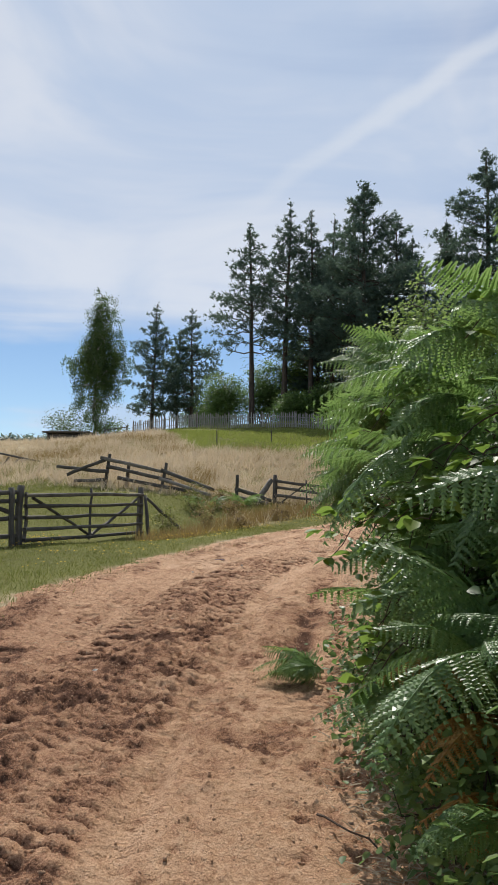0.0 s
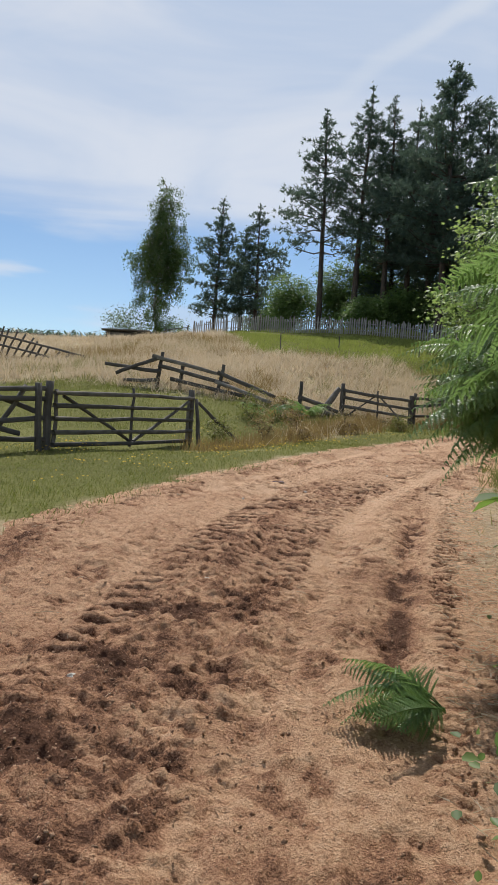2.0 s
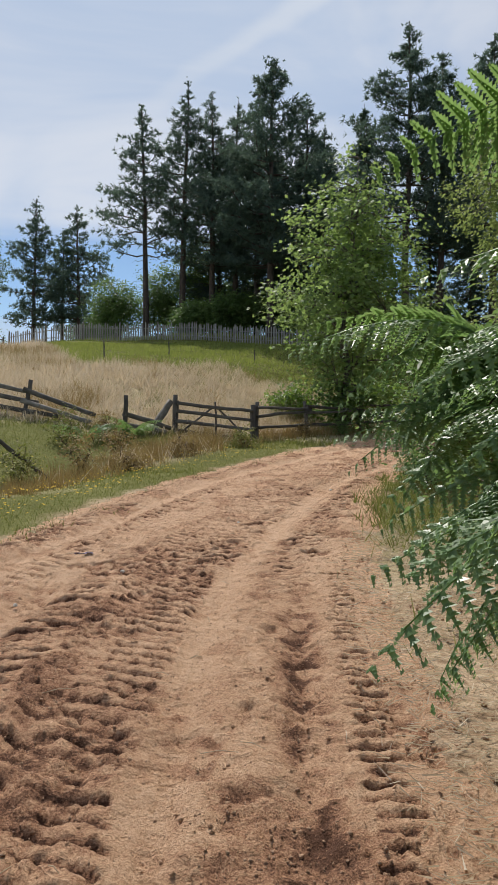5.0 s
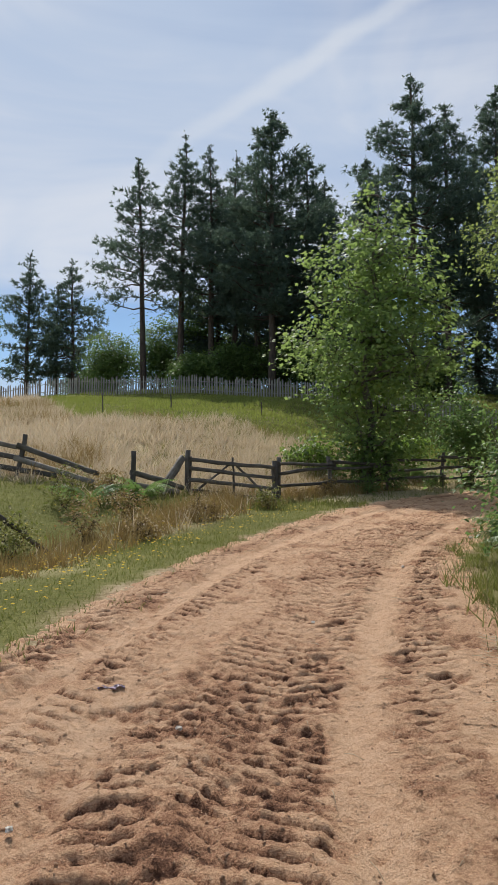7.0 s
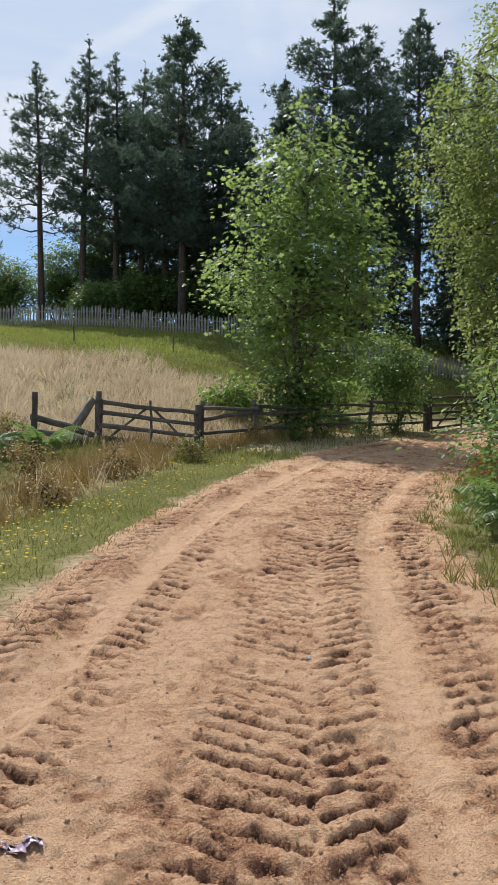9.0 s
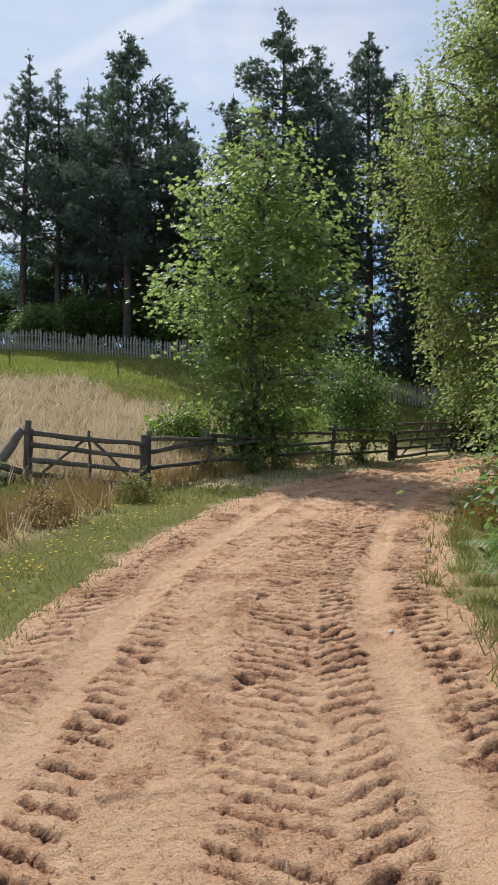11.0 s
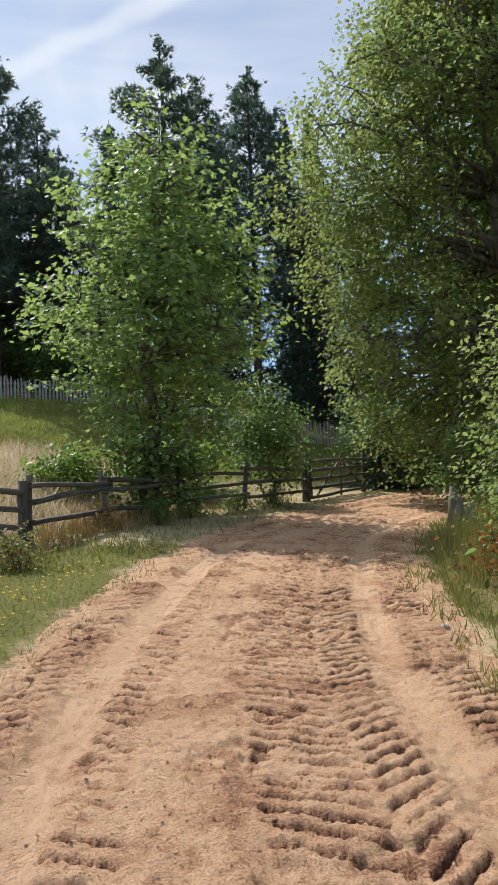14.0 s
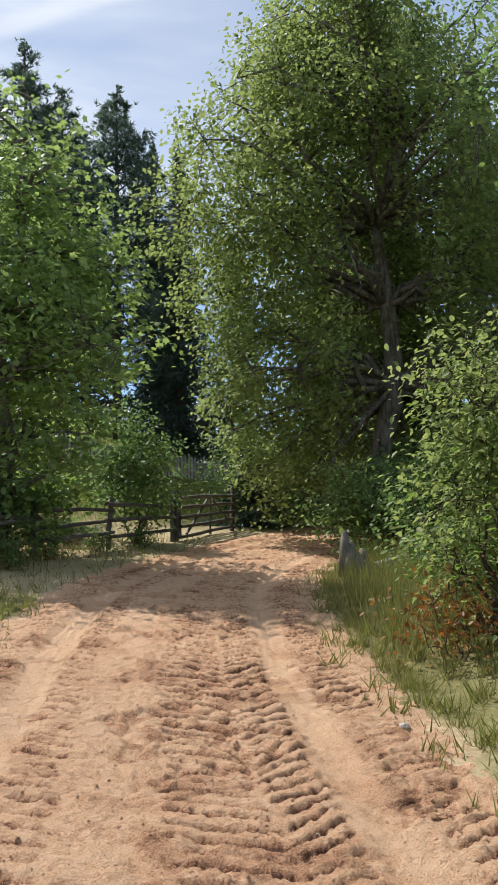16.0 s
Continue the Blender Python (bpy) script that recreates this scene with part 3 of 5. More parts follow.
    # broken crust: flat flakes with sharp small edges
    calm = 1 - 0.5 * np.clip(band(-1.36, -1.08, 0.07) * far + band(0.55, 0.80, 0.07), 0, 1)
    for f, deep, seed in ((5.5, 0.026, 160), (13.0, 0.020, 170)):
        t = fbm(X * f, Y * f, 3, seed) * 7
        t0 = np.floor(t)
        h = h + calm * deep * ((t0 + step(0.62, 0.95, t - t0)) / 7 - 0.5)
        # flake edges get a painted dark line, as shaded crevices
        loose_shade += 0.14 * calm * step(0.55, 0.75, t - t0) * step(1.0, 0.9, t - t0)
    # crumbs, pits and cracks
    h = h + calm * (0.010 * step(0.52, 0.72, fbm(X * 30, Y * 30, 2, 73)) - 0.008 * step(0.58, 0.78, fbm(X * 17 + 5, Y * 17, 3, 75)))
    h = h - calm * 0.012 * step(0.05, 0.0, np.abs(fbm(X * 4.5, Y * 4.5, 3, 77) - 0.5)) * step(0.4, 0.6, fbm(X * 1.1, Y * 1.1, 2, 79))
    # pits are painted darker like shaded crevices; the near left side is dark soil
    loose_shade += 0.2 * calm * step(0.56, 0.78, fbm(X * 17 + 5, Y * 17, 3, 75)) + 0.2 * step(9.5, 5.5, Y) * step(0.2, -0.6, U) * step(0.35, 0.55, fbm(X * 1.3, Y * 1.3, 3, 81))
    loose_shade += 0.45 * ridge * step(0.42, 0.62, fbm(X * 1.6, Y * 1.6, 3, 65)) + 0.3 * step(0.6, 0.75, fbm(X * 2.5, Y * 2.5, 3, 67))
    h = h + churn * (0.055 * (fbm(X * 9, Y * 9, 4, 91) - 0.5) + 0.022 * step(0.52, 0.62, fbm(X * 21, Y * 21, 2, 93)))
    loose_shade += churn * (0.05 + 0.42 * step(0.48, 0.60, fbm(X * 8, Y * 8, 3, 95)))
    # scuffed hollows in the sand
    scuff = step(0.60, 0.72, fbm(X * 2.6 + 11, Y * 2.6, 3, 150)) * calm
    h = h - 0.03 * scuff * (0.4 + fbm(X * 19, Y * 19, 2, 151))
    loose_shade += 0.5 * scuff * step(0.4, 0.6, fbm(X * 14, Y * 14, 2, 152))
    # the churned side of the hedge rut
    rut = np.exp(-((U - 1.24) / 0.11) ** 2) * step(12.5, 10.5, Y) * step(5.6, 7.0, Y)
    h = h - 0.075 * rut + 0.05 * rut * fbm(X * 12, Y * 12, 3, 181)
    loose_shade += rut * (0.25 + 0.8 * step(0.42, 0.62, fbm(X * 9, Y * 9, 3, 183)))
    loose_shade += 0.27 * step(13, 7, Y) * (0.4 + 0.6 * step(0.9, 0.2, U))
    Z = plain(X, Y) + h
    wall = np.clip(np.abs(q), 0, 1)[None]
    ragged = 0.06 * (fbm(X * 1.7, Y * 1.7, 3, 71) - 0.5)
    Z = Z - step(0.90 + ragged, 1.0, wall + 0 * X) * 0.16
    n, k = X.shape
    i = (np.arange(n - 1)[:, None] * k + np.arange(k - 1)[None]).ravel()
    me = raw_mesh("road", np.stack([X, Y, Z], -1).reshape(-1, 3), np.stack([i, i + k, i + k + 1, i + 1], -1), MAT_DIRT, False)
    a = me.attributes.new("loose_shade", "FLOAT", "POINT")
    a.data.foreach_set("value", np.clip(loose_shade, -0.5, 1.2).ravel().astype(np.float32))
    # loose crumbs of soil lying on it
    rng = np.random.default_rng(88)
    w = np.clip(loose_shade + 0.15, 0.02, 1).ravel() * ((Y > 3) & (Y < 26) & (np.abs(q) < 0.93)[None]).ravel()
    pick = rng.choice(len(w), 40000, p=w / w.sum())
    P = np.stack([X, Y, Z], -1).reshape(-1, 3)[pick]
    clods = leaf_mesh("soil_crumbs", P + rng.normal(0, 0.004, P.shape) * (1, 1, 0), rng.normal(0, 1, P.shape), rng.normal(0, 1, P.shape), 0.006 + 0.022 * rng.random(len(P)) ** 5, 0.006 + 0.019 * rng.random(len(P)) ** 5, LUMP, MAT_CLOD)
    tagged(new("soil_crumbs", clods), "brown loose crumbs of soil on the track", "soil", kind="stuff")
    tagged(new("road", me), "rutted sandy dirt track pressed with tractor tyre treads", "road", kind="structure")


road()


# ---- trees ----
def curve(a, b, sag, n, rng, wild=0.06):
    """A bent limb from a to b; sag lifts (+) or droops (-) its middle."""
    a, b = np.asarray(a, float), np.asarray(b, float)
    t = np.linspace(0, 1, n)[:, None]
    p = a + (b - a) * t
    p[:, 2] += sag * np.sin(np.pi * t[:, 0])
    ln = np.linalg.norm(b - a)
    p[1:-1] += rng.normal(0, wild * ln / n, (n - 2, 3))
    return p


def conifer(name, x, y, top, crown_from, reach, seed, label, spruce=False, lean=(0, 0), density=1.0, dead=False, trunk_r=None):
    """A pine or spruce: bare stem, whorls of limbs, tufts of needles at their ends."""
    rng = np.random.default_rng(seed)
    height = top - gz(x, y) + 0.1
    root = thing(name, x, y, gz(x, y) - 0.1, label, "tree", "conifers behind the picket fence")
    r0 = trunk_r or height * 0.0115 + 0.03
    zz = np.linspace(0, height, 12)
    stem = np.stack([lean[0] * (zz / height) ** 1.5 + np.cumsum(rng.normal(0, 0.035, 12)), lean[1] * (zz / height) + np.cumsum(rng.normal(0, 0.035, 12)), zz], -1)
    tb = Tubes()
    tb.add(stem, r0 * (1 - zz / height) ** 0.8 + 0.015, 8)
    P, D = [], []
    limbs = Tubes()
    z = crown_from * height
    while z < height * 0.99:
        f = (z - crown_from * height) / (height * (1 - crown_from))
        if spruce:
            r = reach * (1 - f) ** 0.9 + 0.12
            cnt, dz = 6, 0.34
        else:
            r = 1.32 * reach * (0.66 + 0.44 * math.sin(math.pi * min(1, f + 0.18))) * (1 - f) ** 0.68 + 0.04
            cnt, dz = 5, 0.55
        c = np.array([np.interp(z, zz, stem[:, i]) for i in range(3)])
        th0 = rng.uniform(0, 6.28)
        for i in range(cnt):
            if rng.random() < 0.12 * (1 if spruce else 2):
                continue
            th = th0 + 6.28 * i / cnt + rng.normal(0, 0.3)
            rr = r * rng.uniform(0.45, 1.2)
            up = (-0.30 if spruce else 0.12 + 0.5 * f) * rr + rng.normal(0, 0.12)
            tip = c + (math.cos(th) * rr, math.sin(th) * rr, up)
            pts = curve(c, tip, -0.06 * rr if not spruce else -0.05 * rr, 5, rng, 0.25)
            limbs.add(pts, np.linspace(0.022 + 0.012 * rr, 0.008, 5), 4)
            m = max(4, int((rr * (10 if spruce else 14) + 2) * density))
            tt = rng.uniform(0.2, 1.03, m) if spruce else 0.3 + 0.73 * rng.random(m) ** 0.7
            base = np.stack([np.interp(tt, np.linspace(0, 1, 5), pts[:, k]) for k in range(3)], -1)
            spread = 0.30 * rr * (1.05 - 0.75 * tt)[:, None] if spruce else 0.15 + 0.10 * rr
            off = rng.normal(0, 1, (m, 3)) * np.array([1, 1, 0.4]) * spread
            P.append(base + off * 0.8)
            d = np.array([math.cos(th), math.sin(th), -0.25 if spruce else 0.35])
            D.append(d + rng.normal(0, 0.5, (m, 3)))
        z += dz * rng.uniform(0.8, 1.2)
    tip_n = 16
    P.append(stem[-1] + np.stack([rng.normal(0, 0.05, tip_n), rng.normal(0, 0.05, tip_n), rng.uniform(-1.3, 0.25, tip_n)], -1))
    D.append(np.tile((0, 0, 1.0), (tip_n, 1)))
    for k in range(0 if spruce else 9):
        zb = rng.uniform(0.3, 1.0) * crown_from * height
        c = np.array([np.interp(zb, zz, stem[:, i]) for i in range(3)])
        th = rng.uniform(0, 6.28)
        ln = rng.uniform(0.5, 1.6)
        limbs.add(curve(c, c + (math.cos(th) * ln, math.sin(th) * ln, rng.uniform(-0.5, 0.2)), 0.1, 5, rng, 0.3), np.linspace(0.022, 0.006, 5), 4)
    P, D = np.concatenate(P), unit(np.concatenate(D))
    keep = rng.random(len(P)) < np.clip((height - P[:, 2]) / 1.5 + 0.4, 0.2, 1)
    P, D = P[keep], D[keep]
    k = 10
    Pn = np.repeat(P, k, 0)
    Dn = np.repeat(D, k, 0) + rng.normal(0, 0.62, (len(Pn), 3))
    ln = rng.uniform(0.24, 0.44, len(Pn)) * (0.9 if spruce else 1.0) * np.clip((height - Pn[:, 2]) / 3.0 + 0.45, 0.4, 1)
    child("trunk", tb.mesh("trunk", MAT_PINEBARK), root)
    tagged(child("branchwork", limbs.mesh("branchwork", MAT_PINEBARK), root), kind="stuff")
    child("crown", leaf_mesh("crown", Pn, Dn, rng.normal(0, 1, (len(Pn), 3)), ln, 0.058, BLADE, MAT_SPRUCE if spruce else MAT_NEEDLE), root)
    return root


def broadleaf(name, x, y, height, label, seed, crown, clusters, per, leaf, form, mat, bark, trunk_r=0.12, fork=0.4, spread=0.45, category="tree",
              group="", lean=(0.0, 0.0), droop=0.0, stems=1, shell=0.5, flat=0.5, top_taper=0.28, notch=0.25, clear=None):
    """A leafy tree or shrub. crown: (dx, dy, centre height, radius across, half height)."""
    rng = np.random.default_rng(seed)
    root = thing(name, x, y, gz(x, y) - 0.08, label, category, group)
    tb, br = Tubes(), Tubes()
    cx, cy, cz, cr, ch = crown
    spines = []
    for k in range(stems):
        a = np.array([0.0, 0, 0]) if stems == 1 else np.append(rng.normal(0, 0.12 * cr, 2), 0)
        top = np.array([cx + lean[0], cy + lean[1], height * 0.95]) if stems == 1 else np.array([cx, cy, cz]) + rng.normal(0, 0.45, 3) * (cr, cr, ch * 0.5)
        n = 9
        pts = curve(a, top, 0, n, rng, 0.22 if stems > 1 else 0.09)
        r = trunk_r * (1 - np.linspace(0, 0.93, n) ** 0.9) * (1 if stems == 1 else rng.uniform(0.6, 1.0))
        if stems == 1:
            r[0] *= 1.3
        if stems == 1:
            tb.add(pts, r, 8)
        else:
            st = Tubes()
            st.add(pts, r, 6)
            child("stem", st.mesh("stem", bark), root)
        spines.append(pts)
    # clusters of leaves fill the crown towards its skin, thinned by an uneven outline
    C = []
    while len(C) < clusters:
        v = rng.normal(0, 1, 3)
        v /= np.linalg.norm(v)
        q = rng.random() ** shell
        lump = 1 + notch * (2 * float(vnoise(math.atan2(v[1], v[0]) * 2.2 + 7, v[2] * 3 + seed, seed)) - 1)
        z = v[2] * q
        taper = 1.0 - top_taper * max(0.0, z) - 0.12 * max(0.0, -z)
        p = np.array([cx + v[0] * q * cr * lump * taper, cy + v[1] * q * cr * lump * taper, cz + z * ch * lump])
        if clear:
            ahead, across = p[0] * clear[0] + p[1] * clear[1], abs(p[0] * clear[1] - p[1] * clear[0])
            if ahead > -0.3 and across < clear[2] and p[2] < clear[3] + 1.5 * math.sin(ahead * 3):
                continue
        if p[2] > 0.12:
            C.append(p)
    C = np.array(C)
    allp = np.concatenate(spines)
    allp = allp[allp[:, 2] > fork * cz * 0.7]
    if len(allp) == 0:
        allp = np.concatenate(spines)
    main = C[rng.choice(len(C), max(6, len(C) // 9), replace=False)]
    nodes = [allp]
    for p in main:
        d = np.linalg.norm(allp - p, axis=1) + 0.6 * np.clip(allp[:, 2] - p[2], 0, None) * 3
        a = allp[np.argmin(d)]
        pts = curve(a, p, 0.08 * np.linalg.norm(p - a), 7, rng, 0.25)
        if stems == 1:
            lb = Tubes()
            lb.add(pts, np.linspace(trunk_r * 0.30, trunk_r * 0.05 + 0.003, 7), 5)
            child("limb", lb.mesh("limb", bark), root)
        else:
            br.add(pts, np.linspace(trunk_r * 0.30, trunk_r * 0.05 + 0.003, 7), 5)
        nodes.append(pts[2:])
    nodes = np.concatenate(nodes)
    P, D, N = [], [], []
    for p in C:
        a = nodes[np.argmin(np.linalg.norm(nodes - p, axis=1))]
        end = p + (p - a) * 0.1 - np.array([0, 0, droop * 0.5])
        br.add(curve(a, end, 0.05, 3, rng, 0.2), np.linspace(trunk_r * 0.05 + 0.004, 0.003, 3), 3)
        m = int(per * rng.uniform(0.6, 1.4))
        o = rng.normal(0, 1, (m, 3)) * spread * np.array([1, 1, flat])
        if droop:
            o[:, 2] -= np.abs(rng.normal(0, droop, m))
            o[:, :2] *= 0.6
        P.append(p + o)
        out = unit(np.array([p[0] - cx, p[1] - cy, 0.0]) + 1e-3)
        D.append(out * 0.5 + rng.normal(0, 0.75, (m, 3)) * (1, 1, 0.5) - np.array([0, 0, 0.35 + droop]))
        N.append(np.array([0, 0, 1.0]) + rng.normal(0, 0.5, (m, 3)) + out * 0.35)
    P, D, N = np.concatenate(P), np.concatenate(D), np.concatenate(N)
    P[:, 2] = np.maximum(P[:, 2], 0.06)
    L = leaf * rng.uniform(0.65, 1.25, len(P))
    if stems == 1:
        child("trunk", tb.mesh("trunk", bark), root)
    tagged(child("twigwork", br.mesh("twigwork", bark), root), kind="stuff")
    child("crown" if category == "tree" else "foliage", leaf_mesh("crown", P, D, N, L, L * (0.95 if form is MAPLE_LEAF else 0.66), form, mat), root)
    return root


PINE = "tall dark Scots pine with bare reddish stem and tufted crown"
YOUNG = "young dark pine with limbs almost to the ground"
SPRUCE = "dense dark spruce with drooping boughs"
conifer("pine_tree", -10.8, 74.0, 22.55, 0.20, 2.2, 101, YOUNG)
conifer("pine_tree", -8.75, 75.5, 20.3, 0.22, 1.6, 102, YOUNG)
conifer("pine_tree", -7.1, 74.0, 22.1, 0.16, 2.6, 103, YOUNG)
conifer("pine_tree", -1.06, 65.2, 27.5, 0.36, 2.8, 104, "slender Scots pine with an open, ragged crown and leaning stem", lean=(-0.57, 0), density=0.8)
conifer("pine_tree", 1.55, 64.0, 28.7, 0.40, 2.4, 105, PINE, lean=(0.2, 0))
conifer("pine_tree", 3.75, 62.8, 27.45, 0.30, 2.4, 106, PINE)
conifer("pine_tree", 5.6, 63.4, 27.3, 0.30, 2.2, 107, PINE)
conifer("pine_tree", 6.9, 62.0, 28.0, 0.22, 2.5, 108, PINE, density=1.2)
conifer("pine_tree", 7.4, 57.7, 27.9, 0.26, 3.7, 109, "broad tall pine with a dense dark crown", density=1.5)
conifer("pine_tree", 10.2, 60.0, 26.2, 0.2, 3.1, 110, PINE, density=1.3)
conifer("pine_tree", 11.6, 60.5, 24.3, 0.2, 2.7, 111, PINE, density=1.2)
conifer("pine_tree", 4.6, 66.5, 25.5, 0.12, 2.6, 119, PINE, density=1.2)
conifer("pine_tree", 9.0, 66.0, 24.5, 0.10, 3.0, 129, PINE, density=1.2)
conifer("spruce_tree", 12.9, 54.3, 23.5, 0.05, 2.6, 112, SPRUCE, True)
conifer("pine_tree", 15.15, 52.5, 28.0, 0.34, 3.3, 113, "very tall dark pine with a narrow top", density=1.4)
conifer("pine_tree", 17.8, 53.45, 26.8, 0.34, 2.8, 114, PINE, density=1.2)
conifer("pine_tree", 21.7, 54.5, 28.6, 0.28, 3.5, 115, "tall dense pine with a dark full crown", density=1.5)
conifer("spruce_tree", 25.9, 57.4, 28.0, 0.04, 2.8, 116, "slim spruce with a pointed top", True)
conifer("spruce_tree", 24.6, 52.5, 25.3, 0.04, 2.6, 117, "slim spruce with a pointed top", True)
conifer("spruce_tree", 28.0, 57.4, 27.6, 0.04, 2.5, 118, "slim spruce with a pointed top", True)
conifer("spruce_tree", 22.8, 60.5, 27.0, 0.03, 3.0, 122, SPRUCE, True)
conifer("spruce_tree", 18.0, 56.0, 18.5, 0.03, 2.8, 132, SPRUCE, True, density=0.9)
conifer("spruce_tree", 26.8, 49.5, 19.0, 0.03, 3.0, 133, "dense dark spruce in the wood beyond the lane", True, density=0.9)
conifer("spruce_tree", 28.6, 45.0, 19.0, 0.03, 3.2, 134, "dense dark spruce in the wood beyond the lane", True, density=0.9)
conifer("spruce_tree", 25.0, 40.5, 17.0, 0.03, 3.2, 135, "dense dark spruce in the wood beyond the lane", True, density=0.9)
conifer("spruce_tree", 33.5, 47.0, 26, 0.03, 3.2, 124, "dense dark spruce with drooping boughs", True)
conifer("spruce_tree", 30.0, 41.0, 24, 0.03, 3.2, 125, "dense dark spruce in the wood beyond the lane", True)
conifer("spruce_tree", 27.0, 34.5, 22, 0.03, 3.2, 126, "dense dark spruce in the wood beyond the lane", True)
conifer("spruce_tree", 24.5, 29.0, 20, 0.03, 3.2, 127, "dense dark spruce in the wood beyond the lane", True)
conifer("spruce_tree", 22.0, 24.5, 18, 0.03, 3.0, 128, "dense dark spruce in the wood beyond the lane", True)
conifer("spruce_tree", 20.2, 33.0, 16.5, 0.03, 2.6, 130, "dense dark spruce in the wood beyond the lane", True)

BIRCH_H = 22.2 - gz(-15.2, 68.0)
broadleaf("birch_tree", -15.2, 68.0, BIRCH_H, "weeping birch with hanging leafy twigs", 201, (0.4, 0, BIRCH_H * 0.56, 2.7, BIRCH_H * 0.42), 540, 72, 0.15, KITE, MAT_BIRCH, MAT_BIRCHBARK,
          0.2, 0.3, 0.27, droop=0.6, notch=0.42, shell=0.55, top_taper=0.62)
broadleaf("bush", -17.4, 67.0, 3.6, "low green bush beside the birch", 202, (0, 0, 1.6, 1.9, 1.6), 110, 22, 0.15, KITE, MAT_BIRCH, MAT_TWIG, 0.05, 0.3, 0.4, "bush", stems=4)
broadleaf("bush", -13.6, 66.8, 2.6, "low green bush beside the birch", 203, (0, 0, 1.1, 2.0, 1.1), 110, 22, 0.15, KITE, MAT_SHRUB, MAT_TWIG, 0.05, 0.3, 0.4, "bush", stems=4)
for k, (bx, by, bh, bw) in enumerate(((-3.4, 67.0, 5.0, 2.3), (0.2, 67.5, 5.8, 2.3), (3.0, 67.0, 8.0, 2.3), (6.2, 68.0, 5.2, 2.8), (9.0, 64.5, 4.6, 2.8), (12.6, 63.0, 4.8, 2.5), (-6.0, 78.0, 4.2, 2.8), (8.6, 60.6, 3.4, 2.2), (11.0, 57.6, 3.4, 2.2), (5.4, 61.2, 3.4, 2.2), (14.0, 56.4, 3.6, 2.0), (2.6, 60.5, 2.4, 1.8), (16.8, 54.8, 3.4, 2.0))):
    broadleaf("bush", bx, by, bh, "rounded leafy bush under the pines", 210 + k, (0, 0, bh * 0.5, bw, bh * 0.5), 230, 55, 0.18, KITE, MAT_SHRUB, MAT_TWIG, 0.07, 0.3, 0.42, "bush",
              "bushes under the pines", stems=4, shell=0.75)

broadleaf("maple_tree", 6.0, 30.1, 9.3, "young maple with lit lobed green leaves", 230, (0.55, 0.1, 4.3, 2.5, 3.95), 540, 28, 0.135, MAPLE_LEAF, MAT_MAPLE, MAT_ALDERBARK, 0.17, 0.25, 0.30,
          shell=0.5, notch=0.40, top_taper=0.46, flat=0.4)
broadleaf("alder_tree", 15.3, 29.0, 17.5, "old alder with a big leafy crown over the lane", 231, (0.0, 1.7, 8.6, 4.9, 8.4), 1700, 54, 0.145, KITE, MAT_ALDER, MAT_ALDERBARK, 0.33, 0.45, 0.42,
          shell=0.34, notch=0.24, droop=0.15, top_taper=0.5, clear=(-0.735, -0.678, 1.0, 9.0), lean=(0.9, -0.9))
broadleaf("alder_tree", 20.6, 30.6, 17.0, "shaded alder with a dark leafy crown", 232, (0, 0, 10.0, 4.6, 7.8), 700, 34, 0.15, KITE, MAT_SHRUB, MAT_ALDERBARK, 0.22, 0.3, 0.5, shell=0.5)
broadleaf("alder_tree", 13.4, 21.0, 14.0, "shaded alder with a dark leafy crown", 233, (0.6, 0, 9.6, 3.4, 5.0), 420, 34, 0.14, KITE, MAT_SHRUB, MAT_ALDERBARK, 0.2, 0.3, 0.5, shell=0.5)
broadleaf("bush", 9.9, 32.0, 3.1, "tall bush with pale upturned leaves at the field gate", 234, (0, 0, 1.75, 1.15, 1.5), 170, 26, 0.11, OVATE, MAT_SHRUB, MAT_TWIG, 0.04, 0.3, 0.24, "bush", stems=5)
broadleaf("bush", 8.2, 33.4, 1.6, "sunlit low bush behind the rail fence", 235, (0, 0, 0.8, 1.0, 0.7), 90, 22, 0.12, OVATE, MAT_BRAMBLE, MAT_TWIG, 0.03, 0.3, 0.25, "bush", stems=4)
broadleaf("bush", 6.0, 30.0, 1.9, "leafy suckers round the foot of the maple", 238, (0, 0, 1.0, 0.85, 1.0), 90, 22, 0.13, OVATE, MAT_SHRUB, MAT_TWIG, 0.03, 0.3, 0.26, "bush", stems=5)
broadleaf("bush", 4.7, 31.3, 1.3, "sunlit low bush behind the rail fence", 236, (0, 0, 0.6, 0.9, 0.6), 80, 22, 0.11, OVATE, MAT_BRAMBLE, MAT_TWIG, 0.03, 0.3, 0.25, "bush", stems=4)
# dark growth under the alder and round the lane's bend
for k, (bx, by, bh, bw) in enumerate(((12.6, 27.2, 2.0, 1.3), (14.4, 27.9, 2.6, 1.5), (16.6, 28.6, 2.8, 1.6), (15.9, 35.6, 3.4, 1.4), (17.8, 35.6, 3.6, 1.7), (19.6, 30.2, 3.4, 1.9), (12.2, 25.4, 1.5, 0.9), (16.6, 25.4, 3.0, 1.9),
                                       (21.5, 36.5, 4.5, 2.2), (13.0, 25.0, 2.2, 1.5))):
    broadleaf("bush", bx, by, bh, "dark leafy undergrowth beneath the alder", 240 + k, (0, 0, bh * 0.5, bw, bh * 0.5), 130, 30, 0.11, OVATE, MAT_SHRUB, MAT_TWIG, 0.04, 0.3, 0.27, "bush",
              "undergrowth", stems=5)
conifer("spruce_tree", 15.7, 35.3, 5.3, 0.03, 1.1, 150, "small spruce beside the gate post", True, density=1.6, trunk_r=0.05)

